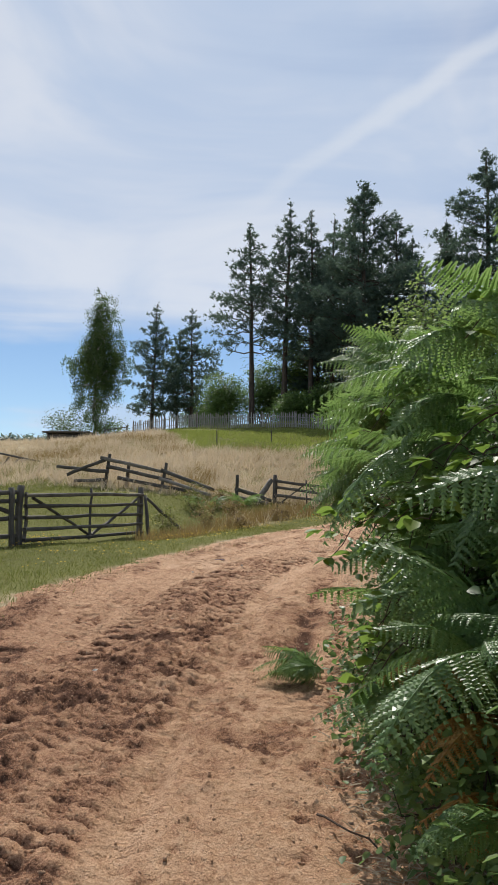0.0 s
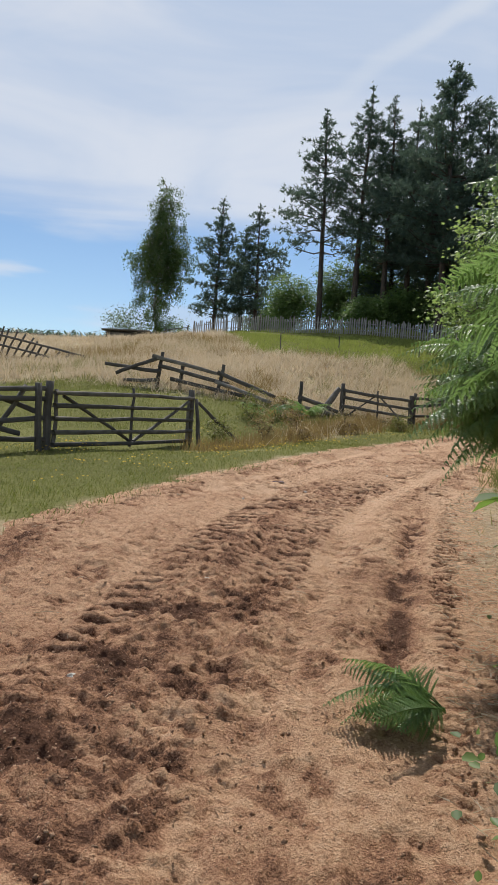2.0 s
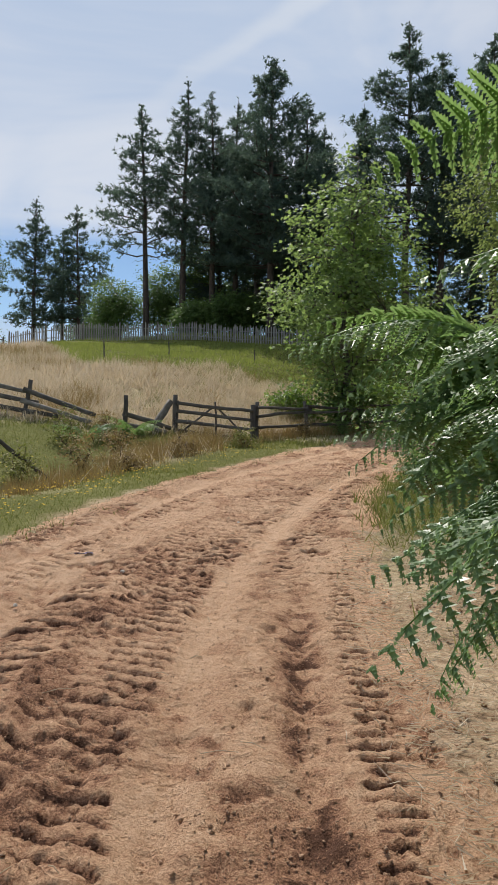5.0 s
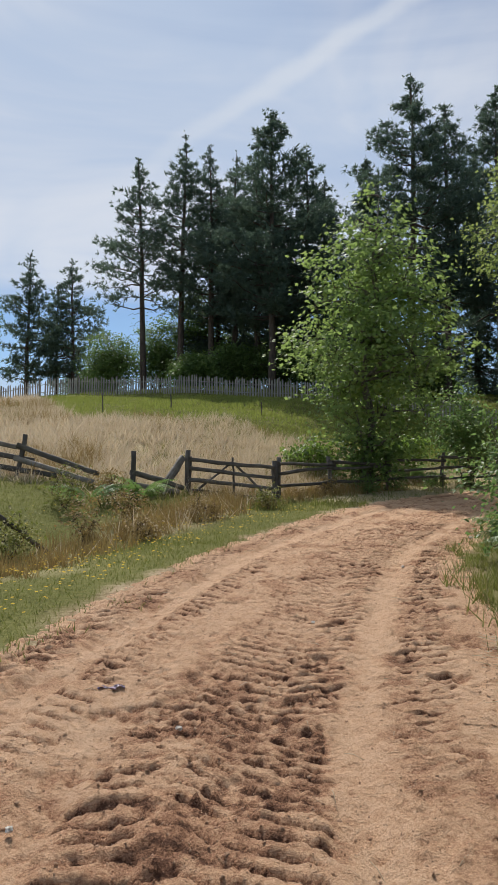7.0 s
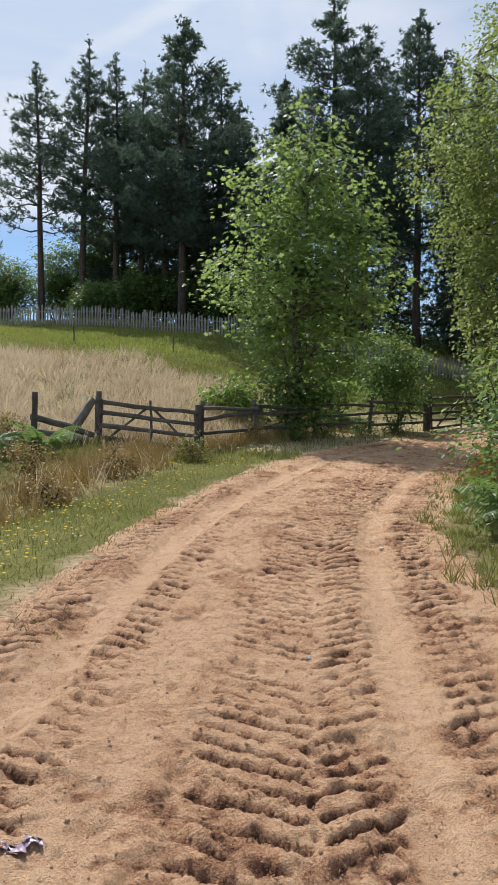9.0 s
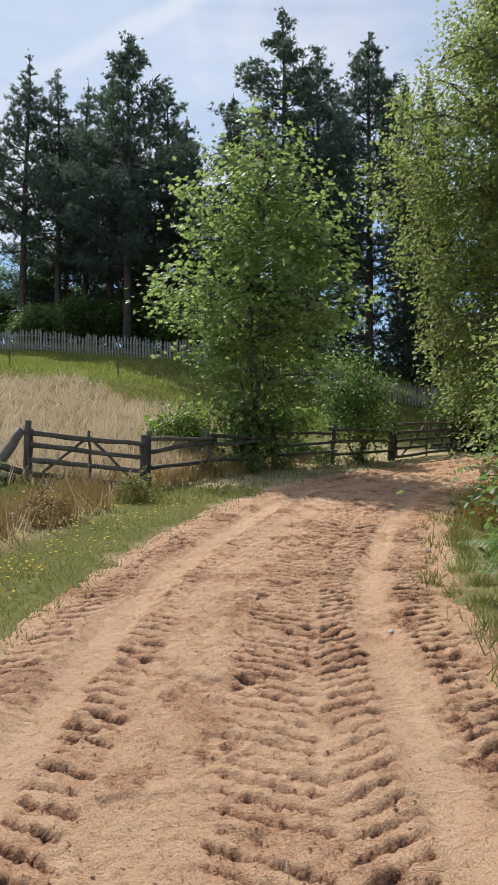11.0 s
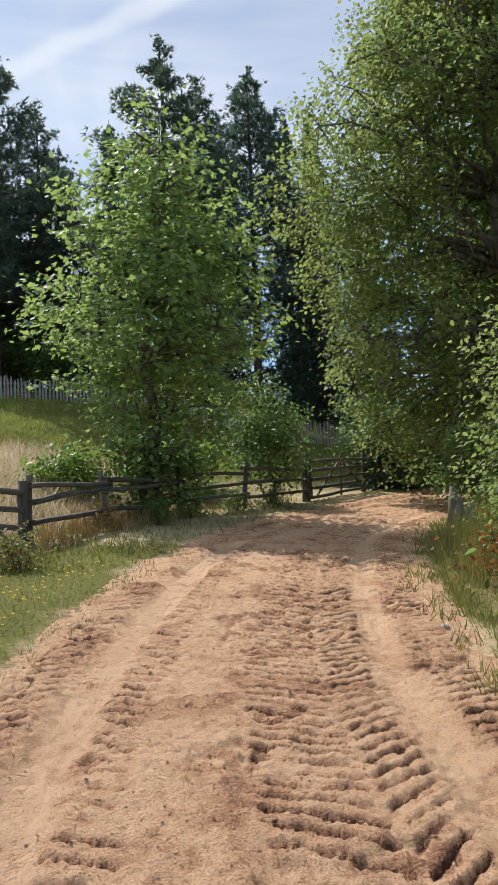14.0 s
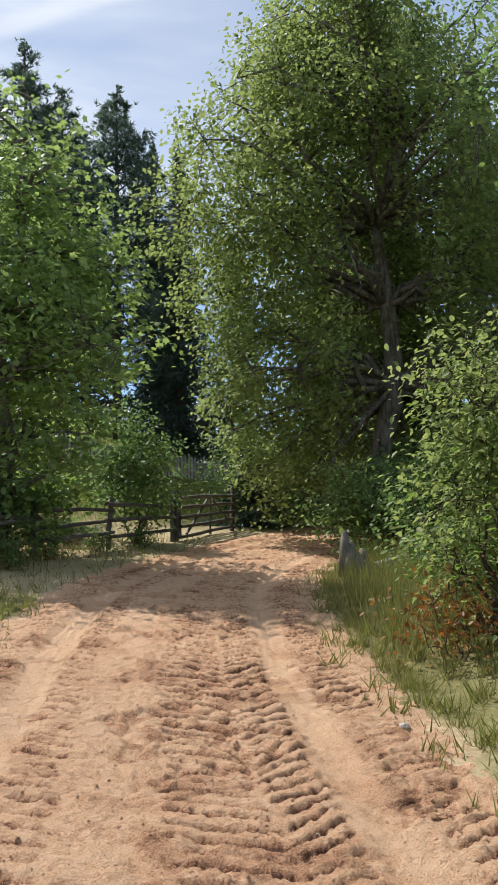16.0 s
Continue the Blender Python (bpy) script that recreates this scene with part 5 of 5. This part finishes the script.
def broken_fence():
    """A half-fallen stretch of rails sliding down the slope."""
    f = thing("rail_fence", -4.4, 25.3, gz(-4.4, 25.3), "half-collapsed split-rail fence leaning in dry grass", "fence", "rail fences")
    up = Vector((0, 0, 1))

    def at(x, y, h):
        return Vector((x, y, gz(x, y) + h))
    posts = [((-4.87, 25.75), 1.05, (0.15, 0)), ((-4.18, 25.8), 0.85, (0.1, 0)), ((-2.98, 25.3), 0.9, (0.2, 0)), ((-0.48, 24.7), 0.9, (0.02, 0))]
    for k, ((x, y), h, (lx, ly)) in enumerate(posts):
        bar("post", at(x, y, -0.2), at(x, y, h) + Vector((lx, ly, 0)), 0.11, 0.10, f, MAT_DARKWOOD, 700 + k)
    rails = [(-5.0, 25.7, 0.92, -2.7, 25.3, 0.62), (-4.8, 25.7, 0.62, -2.6, 25.3, 0.38), (-2.95, 25.3, 0.66, -1.2, 24.9, 0.28), (-3.0, 25.3, 0.40, -1.3, 24.9, 0.10),
             (-4.8, 25.7, 0.9, -6.0, 25.3, 0.35), (-4.7, 25.6, 0.5, -6.4, 25.5, 0.55), (-4.8, 25.5, 0.25, -5.8, 25.5, 0.15), (-4.4, 25.6, 0.3, -2.1, 25.1, 0.12), (-0.5, 24.7, 0.45, 0.6, 25.6, 0.15), (-0.6, 24.7, 0.2, 0.5, 25.5, 0.05)]
    for k, (x, y, h, x2, y2, h2) in enumerate(rails):
        bar("rail", at(x, y, h), at(x2, y2, h2), 0.12, 0.13, f, MAT_DARKWOOD if k % 3 else MAT_WOOD, 720 + k)
    g = thing("stake_fence", -11.5, 34.0, gz(-11.5, 34.0), "fallen fence of slanting stakes at the field corner", "fence", "rail fences")
    rng = np.random.default_rng(5)
    for k in range(13):
        x, y = -14.5 + 0.42 * k, 35.6 - 0.33 * k
        bar("stake", at(x, y, -0.1), at(x, y, 1.25 - 0.07 * k) + Vector((0.55 + rng.normal(0, 0.12), -0.1, 0)), 0.08, 0.07, g, MAT_DARKWOOD, 740 + k)
    bar("rail", at(-14.6, 35.5, 0.95), at(-8.4, 30.9, 0.1), 0.09, 0.09, g, MAT_DARKWOOD, 760)
    bar("rail", at(-14.6, 35.5, 0.55), at(-10.2, 32.4, 0.3), 0.09, 0.09, g, MAT_DARKWOOD, 761)
    for k, (x, y, h) in enumerate(((-2.2, 40.0, 0.8), (0.6, 42.0, 0.65), (4.6, 42.0, 0.6))):
        s = thing("stake", x, y, gz(x, y), "lone thin wooden stake standing in the field", "stake", "field stakes")
        bar("stick", at(x, y, -0.1), at(x, y, h), 0.06, 0.06, s, MAT_DARKWOOD, 770 + k)


broken_fence()


def picket_fence(pts, label, seed, first_only=0):
    """Pickets nailed to two rails between posts, along a bent line."""
    rng = np.random.default_rng(seed)
    x0, y0 = pts[0]
    f = thing("picket_fence", x0, y0, gz(x0, y0), label, "fence", "picket fences")
    inv = f.matrix_basis.inverted()
    seg = [math.hypot(b[0] - a[0], b[1] - a[1]) for a, b in zip(pts, pts[1:])]
    S = np.concatenate([[0], np.cumsum(seg)])
    xy = np.array(pts)

    def at(s, h):
        x, y = np.interp(s, S, xy[:, 0]), np.interp(s, S, xy[:, 1])
        return Vector((x, y, gz(x, y) + h))
    forms = []
    for k in range(5):
        h, w = 1.08 + 0.05 * (k - 2), 0.042
        V = np.array([(-w, -0.011, 0), (w, -0.011, 0), (w, -0.011, h - 0.08), (0.004 * k, -0.011, h), (-w, -0.011, h - 0.07), (-w, 0.011, 0), (w, 0.011, 0), (w, 0.011, h - 0.08), (0.004 * k, 0.011, h), (-w, 0.011, h - 0.07)])
        F = np.array([(0, 1, 2, 4), (2, 3, 4, 4), (6, 5, 9, 7), (7, 9, 8, 8), (0, 5, 6, 1), (1, 6, 7, 2), (2, 7, 8, 3), (3, 8, 9, 4), (4, 9, 5, 0)])
        bm = bmesh.new()
        vs = [bm.verts.new(v) for v in V]
        for q in F:
            bm.faces.new([vs[i] for i in dict.fromkeys(q)])
        me = bpy.data.meshes.new("picket")
        bm.to_mesh(me)
        bm.free()
        me.materials.append(MAT_PALE)
        forms.append(me)
    s = 0.0
    while s < S[-1]:
        a, b = at(max(0, s - 0.2), 0), at(s + 0.2, 0)
        d = b - a
        m = Matrix.Translation(at(s, 0.02 + rng.normal(0, 0.015))) @ Matrix.Rotation(math.atan2(d.y, d.x), 4, "Z") @ Matrix.Rotation(rng.normal(0, 0.025), 4, "Y")
        if rng.random() > 0.02:
            child("picket", forms[rng.integers(0, 5)], f, inv @ m)
        s += 0.165 + rng.normal(0, 0.012)
    step_ = 2.6
    n = int(S[-1] / step_)
    for k in range(n + 1):
        p = at(k * step_, 0)
        d = at(min(S[-1], k * step_ + 0.3), 0) - at(max(0, k * step_ - 0.3), 0)
        o = d.cross(Vector((0, 0, 1))).normalized() * 0.07
        bar("post", p - Vector((0, 0, 0.2)) + o * -1, p + Vector((0, 0, 1.22)) - o, 0.12, 0.11, f, MAT_WOOD, seed + k)
        if k < n:
            for h in (0.32, 0.82):
                bar("rail", at(k * step_, h) - o * 0.5, at((k + 1) * step_, h) - o * 0.5, 0.04, 0.07, f, MAT_PALE, seed + 50 + k)


picket_fence([(-10.0, 59.1), (-4.4, 57.5), (1.8, 55.3), (5.6, 53.7), (7.25, 53.0), (14.6, 49.4), (17.6, 47.8), (20.5, 47.0), (24.0, 46.2)], "long silvered picket fence along the hilltop lawn", 800)


def far_edge():
    """The hilltop behind: a dark shed, a rail fence and a far line of woods."""
    s = thing("shed", -15.9, 63.0, gz(-15.9, 63.0), "low dark wooden shed with a shallow roof", "shed")
    V, F = rough_bar(3.2, 2.2, 1.0, 3, 3, 1.0)
    child("wall", raw_mesh("wall", V + (-1.6, 0, 0.5), F, MAT_DARKWOOD), s)
    V, F = rough_bar(3.8, 2.8, 0.13, 4, 3, 1.0)
    child("roof", raw_mesh("roof", V + (-1.9, 0, 1.08), F, MAT_DARKWOOD), s)
    rail_fence([(-13.2, 64.0), (-11.5, 64.4)], (0.3, 0.6, 0.9), "short dark rail fence beside the birch", 870, MAT_DARKWOOD, 1.2)
    rail_fence([(-34.0, 74.0), (-30.0, 74.2), (-26.0, 74.5), (-22.0, 74.7), (-18.0, 75.0)], (0.35, 0.75), "distant dark rail fence on the field's crest", 880, MAT_DARKWOOD, 1.0)
    rng = np.random.default_rng(9)
    n = 1000
    x, y = rng.uniform(-110, -10, n), rng.uniform(118, 150, n)
    z = land(x, y)
    h = np.clip(-0.8 + 0.1215 * y + rng.normal(0, 0.22, n) - z, 3, 20)
    P = np.repeat(np.stack([x, y, z], -1), 40, 0)
    f = np.tile(np.linspace(0.05, 1, 40), n)
    hh = np.repeat(h, 40)
    P[:, 2] += f * hh
    D = rng.normal(0, 1, (len(P), 3)) * (1, 1, 0.2) + (0, 0, -0.1)
    me = leaf_mesh("woods", P, D, np.tile((0, 0, 1.0), (len(P), 1)) + rng.normal(0, 0.3, (len(P), 3)), (1 - f) * 2.2 + 0.35, 1.5, KITE, MAT_SPRUCE)
    tagged(new("woods", me), "far dark line of conifer woods", "woods", kind="stuff")


far_edge()


# ---- stump, stones and litter ----
def stump():
    rng = np.random.default_rng(31)
    x, y = 10.2, 25.5
    root = thing("tree_stump", x, y, gz(x, y) - 0.05, "weathered grey splintered tree stump in the verge", "stump")
    tb = Tubes()
    for k in range(9):
        a = 6.28 * k / 9
        b = np.array([0.19 * math.cos(a), 0.16 * math.sin(a), 0])
        hgt = rng.uniform(0.25, 0.9) * (1.0 if k in (2, 3, 4, 5) else 0.65)
        tb.add(np.array([b, b * 0.95 + (0, 0, hgt * 0.5), b * 0.85 + (rng.normal(0, 0.04), 0, hgt * 0.85)]), [0.13, 0.10, 0.045], 6)
    child("splintered_wood", tb.mesh("splintered_wood", MAT_WOOD), root)
    log = thing("log", x + 0.5, y - 0.35, gz(x + 0.5, y - 0.35), "grey broken log lying beside the stump", "log")
    bar("wood", Vector((x + 0.15, y - 0.3, gz(x, y) + 0.1)), Vector((x + 1.2, y - 0.55, gz(x + 1.2, y - 0.5) + 0.12)), 0.2, 0.18, log, MAT_PALE, 905)


stump()


def stone(x, y, r, seed, label="small pale stone on the sandy track"):
    bm = bmesh.new()
    bmesh.ops.create_icosphere(bm, subdivisions=2, radius=r)
    for v in bm.verts:
        k = 0.75 + 0.5 * noise.noise(v.co * (1.3 / r) + Vector((seed, 0, 0)))
        v.co = Vector((v.co.x * k * 1.2, v.co.y * k, v.co.z * k * 0.7))
    me = bpy.data.meshes.new("stone")
    bm.to_mesh(me)
    bm.free()
    me.materials.append(MAT_STONE)
    ob = new("stone", me)
    ob.matrix_basis = pose(x, y, float(plain(x, y)) + r * 0.25, 0, 0, seed * 40)
    tagged(ob, label, "stone", "stones on the track")


for k, (x, y, r) in enumerate(((-0.72, 6.4, 0.022), (-1.1, 5.4, 0.02), (0.15, 12.4, 0.022), (4.93, 20.05, 0.04), (-0.35, 8.0, 0.025), (1.3, 14.6, 0.02), (-0.5, 11.4, 0.02), (2.9, 17.2, 0.022))):
    stone(x, y, r, k + 1)


def scatter(name, n, box, keep, height, width, mat, label, seed, lean=0.35, form=BLADE, category="grass", clump=0.0, hvar=0.5):
    """Grass over a stretch of ground, thinned by keep(x, y)."""
    rng = np.random.default_rng(seed)
    x, y = rng.uniform(box[0], box[1], n), rng.uniform(box[2], box[3], n)
    if clump:
        c = rng.uniform(0, 1, (n, 2))
        cx = np.floor(x / clump) * clump + clump * lattice(np.floor(x / clump).astype(np.int64), np.floor(y / clump).astype(np.int64), 3)
        cy = np.floor(y / clump) * clump + clump * lattice(np.floor(x / clump).astype(np.int64), np.floor(y / clump).astype(np.int64), 4)
        x, y = cx + rng.normal(0, clump * 0.22, n), cy + rng.normal(0, clump * 0.22, n)
    k = rng.random(n) < keep(x, y)
    x, y = x[k], y[k]
    n = len(x)
    P = np.stack([x, y, np.where(beside_road(x, y)[1] < 0.1, land(x, y), land(x, y, True)) + (0.016 if lean > 2 else -0.01)], -1)
    big = 0.45 + 1.1 * fbm(x * 0.7, y * 0.7, 3, seed) + 0.5 * (fbm(x * 0.22, y * 0.22, 2, seed + 7) - 0.5)
    D = np.stack([rng.normal(0, lean, n), rng.normal(0, lean, n), np.ones(n)], -1)
    L = height * big * rng.uniform(1 - hvar, 1 + hvar * 0.6, n)
    N = np.stack([rng.normal(0, 1, n), rng.normal(0, 1, n), np.zeros(n)], -1)
    me = leaf_mesh(name, P, D, N, L, width * rng.uniform(0.6, 1.3, n), form, mat)
    return tagged(new(name, me), label, category, kind="stuff")


def sward(x, y):
    side, d = beside_road(x, y)
    return step(-0.25, 0.3, d + (fbm(x * 2, y * 2, 3, 3) - 0.5) * 0.9) * (side < 0) * (1 - 0.75 * dryness(x, y))


def right_bank(x, y):
    side, d = beside_road(x, y)
    return step(-0.25, 0.25, d + (fbm(x * 2, y * 2, 3, 4) - 0.5) * 0.5) * (side > 0) * (0.01 + 0.99 * step(12.5, 15, y)) * step(6, 3, d)


def hay(x, y):
    side, d = beside_road(x, y)
    return dryness(x, y) * (side < 0) * np.where(y > 26, step(2.0, 3.2, d), step(0.8, 1.6, d)) * np.where(y < 24.5 + 0.6 * np.clip(x, 0, 6), 0.15, 1.0)


def russet(x, y):
    side, d = beside_road(x, y)
    return (side < 0) * step(1.2, 2.0, d) * step(5.5, 3.5, d) * step(15.5, 18, y + 0.5 * x) * step(31.5, 29.5, y) * step(-0.4, 0.6, x + 2.5 - 0.47 * (y - 17.9))


scatter("grass", 150000, (-9, 6, 6, 28), sward, 0.07, 0.011, MAT_GRASS, "short green grass on the verge and paddock", 950, 0.5)
scatter("grass", 50000, (-9, 12, 24, 40), sward, 0.16, 0.02, MAT_GRASS, "short green grass on the verge and paddock", 951, 0.5)
scatter("grass", 90000, (-12, 26, 38, 60), lambda x, y: (1 - dryness(x, y)) * (beside_road(x, y)[0] < 0), 0.16, 0.05, MAT_LAWN, "mown green grass of the hilltop lawn", 952, 0.5)
scatter("grass", 110000, (0.4, 12, 7.5, 27), right_bank, 0.19, 0.012, MAT_GRASS, "unmown green grass on the lane's bank", 953, 0.5, clump=0.3)
scatter("dry_grass", 150000, (-12, 9, 19, 46), hay, 0.42, 0.020, MAT_HAY, "tall pale dry grass gone to straw", 954, 0.6, clump=0.45)
scatter("dry_grass", 80000, (-40, 4, 30, 78), hay, 0.42, 0.05, MAT_HAY, "tall pale dry grass gone to straw", 955, 0.75, clump=0.7)
scatter("russet_grass", 90000, (-4, 10, 17, 32), russet, 0.34, 0.014, MAT_RUSSET, "russet seeding grass along the gate", 956, 0.3, clump=0.4)
scatter("russet_grass", 9000, (6, 11, 21, 27), lambda x, y: (beside_road(x, y)[0] > 0) * step(0.2, 0.5, beside_road(x, y)[1]) * step(2.0, 1.2, beside_road(x, y)[1]), 0.5, 0.010, MAT_GRASS,
        "tall seeding grass beside the stump", 957, 0.25, clump=0.3)
scatter("russet_grass", 60000, (-12, 9, 25, 44), lambda x, y: hay(x, y) * step(0.48, 0.62, fbm(x * 0.45, y * 0.45, 3, 33)), 0.5, 0.022, MAT_RUSSET, "russet seeding stalks standing in the hay", 960, 0.4, clump=0.5)
scatter("grass", 40000, (-12, 9, 22, 46), lambda x, y: hay(x, y) * step(0.50, 0.62, fbm(x * 0.38 + 5, y * 0.38, 3, 35)), 0.34, 0.022, MAT_GRASS, "green tufts growing through the dry hay", 961, 0.4, clump=0.5)
scatter("litter", 42000, (0.2, 3.2, 2, 14), lambda x, y: (beside_road(x, y)[0] > 0) * step(-0.35, 0.1, beside_road(x, y)[1]) * step(1.9, 0.9, beside_road(x, y)[1]) * (0.25 + 0.75 * step(0.4, 0.6, fbm(x * 2, y * 2, 3, 12))), 0.11, 0.006, MAT_HAY,
        "dry straw and grass litter along the hedge foot", 958, 6.0, category="straw")
scatter("grass", 4000, (0.3, 2.6, 1.5, 11), lambda x, y: (beside_road(x, y)[0] > 0) * step(0.3, 0.6, beside_road(x, y)[1]), 0.09, 0.008, MAT_GRASS, "thin green grass at the hedge foot", 959, 0.5, clump=0.25)


def hedge_crumbs():
    """Crumbs of soil and bits of bark strewn between the rut and the hedge."""
    rng = np.random.default_rng(64)
    n = 6500
    x, y = rng.uniform(0.3, 4.0, n), rng.uniform(4, 15, n)
    side, d = beside_road(x, y)
    k = (side > 0) & (d > -0.3) & (d < 2.2) & (rng.random(n) < 0.15 + step(0.42, 0.6, fbm(x * 1.8, y * 1.8, 3, 18)))
    x, y = x[k], y[k]
    P = np.stack([x, y, np.where(d[k] < 0.1, land(x, y), land(x, y, True)) + 0.008], -1)
    me = leaf_mesh("soil_crumbs", P, rng.normal(0, 1, P.shape), rng.normal(0, 1, P.shape), 0.008 + 0.035 * rng.random(len(x)) ** 3, 0.008 + 0.03 * rng.random(len(x)) ** 3, LUMP, MAT_CLOD)
    tagged(new("soil_crumbs", me), "dark crumbs of soil strewn along the hedge foot", "soil", kind="stuff")


hedge_crumbs()


def flowers():
    rng = np.random.default_rng(61)
    n = 9000
    x, y = rng.uniform(-8, 4, n), rng.uniform(6, 24, n)
    side, d = beside_road(x, y)
    k = (side < 0) & (d > 0.35) & (d < 4) & (rng.random(n) < step(0.45, 0.62, fbm(x * 0.8, y * 0.8, 3, 8)))
    x, y = x[k], y[k]
    P = np.stack([x, y, land(x, y) + rng.uniform(0.06, 0.13, len(x))], -1)
    D = np.stack([rng.normal(0, 1, len(x)), rng.normal(0, 1, len(x)), np.zeros(len(x))], -1)
    me = leaf_mesh("flowers", P, D, np.tile((0, -0.3, 1.0), (len(x), 1)), 0.034, 0.034, MAPLE_LEAF, MAT_FLOWER)
    tagged(new("flowers", me), "scattered small yellow meadow flowers", "flowers", kind="stuff")


flowers()


def straws():
    """Loose straws and twigs on the sand."""
    rng = np.random.default_rng(71)
    n = 260
    x, y = rng.uniform(-2.5, 6, n), rng.uniform(4, 24, n)
    side, d = beside_road(x, y)
    k = d < -0.1
    x, y = x[k], y[k]
    tb = Tubes()
    for a, b in zip(x, y):
        th, ln = rng.uniform(0, 6.28), rng.uniform(0.05, 0.16)
        z = float(plain(a, b)) + 0.012
        o = np.array([math.cos(th), math.sin(th), 0]) * ln / 2
        c = np.array([a, b, z])
        tb.add(np.array([c - o, c + (0, 0, 0.01), c + o]), [0.0018, 0.0018, 0.001], 4)
    tagged(new("straws", tb.mesh("straws", MAT_HAY)), "loose dry straws lying on the sand", "straw", kind="stuff")
    t = thing("fallen_twig", 0.9, 4.0, gz(0.9, 4.0), "thin bent dead twig lying on the track", "twig")
    tb = Tubes()
    tb.add(curve((-0.12, 0.2, 0.03), (0.14, -0.24, 0.03), 0.02, 7, rng, 0.15), np.linspace(0.006, 0.003, 7), 6)
    child("wood", tb.mesh("wood", MAT_TWIG), t)


straws()


def scrap():
    """A crumpled strip of lilac plastic trodden into the sand."""
    rng = np.random.default_rng(83)
    x, y = -0.23, 13.1
    n, w = 14, 5
    V, F = [], []
    for i in range(n):
        for k in range(w):
            V.append((0.15 * (i / (n - 1) - 0.5) + rng.normal(0, 0.008), 0.05 * (k / (w - 1) - 0.5) + 0.025 * math.sin(i * 0.8) + rng.normal(0, 0.008), 0.015 * rng.random()))
    for i in range(n - 1):
        for k in range(w - 1):
            F.append((i * w + k, (i + 1) * w + k, (i + 1) * w + k + 1, i * w + k + 1))
    m, nt, bs = material("lilac_plastic")
    bs.inputs["Base Color"].default_value = (0.26, 0.19, 0.27, 1)
    bs.inputs["Roughness"].default_value = 0.35
    me = raw_mesh("plastic_scrap", V, F, m)
    ob = new("plastic_scrap", me)
    ob.matrix_basis = pose(x, y, float(plain(x, y)), 0, 0, 12)
    tagged(ob, "crumpled strip of lilac plastic lying on the sand", "litter")


scrap()
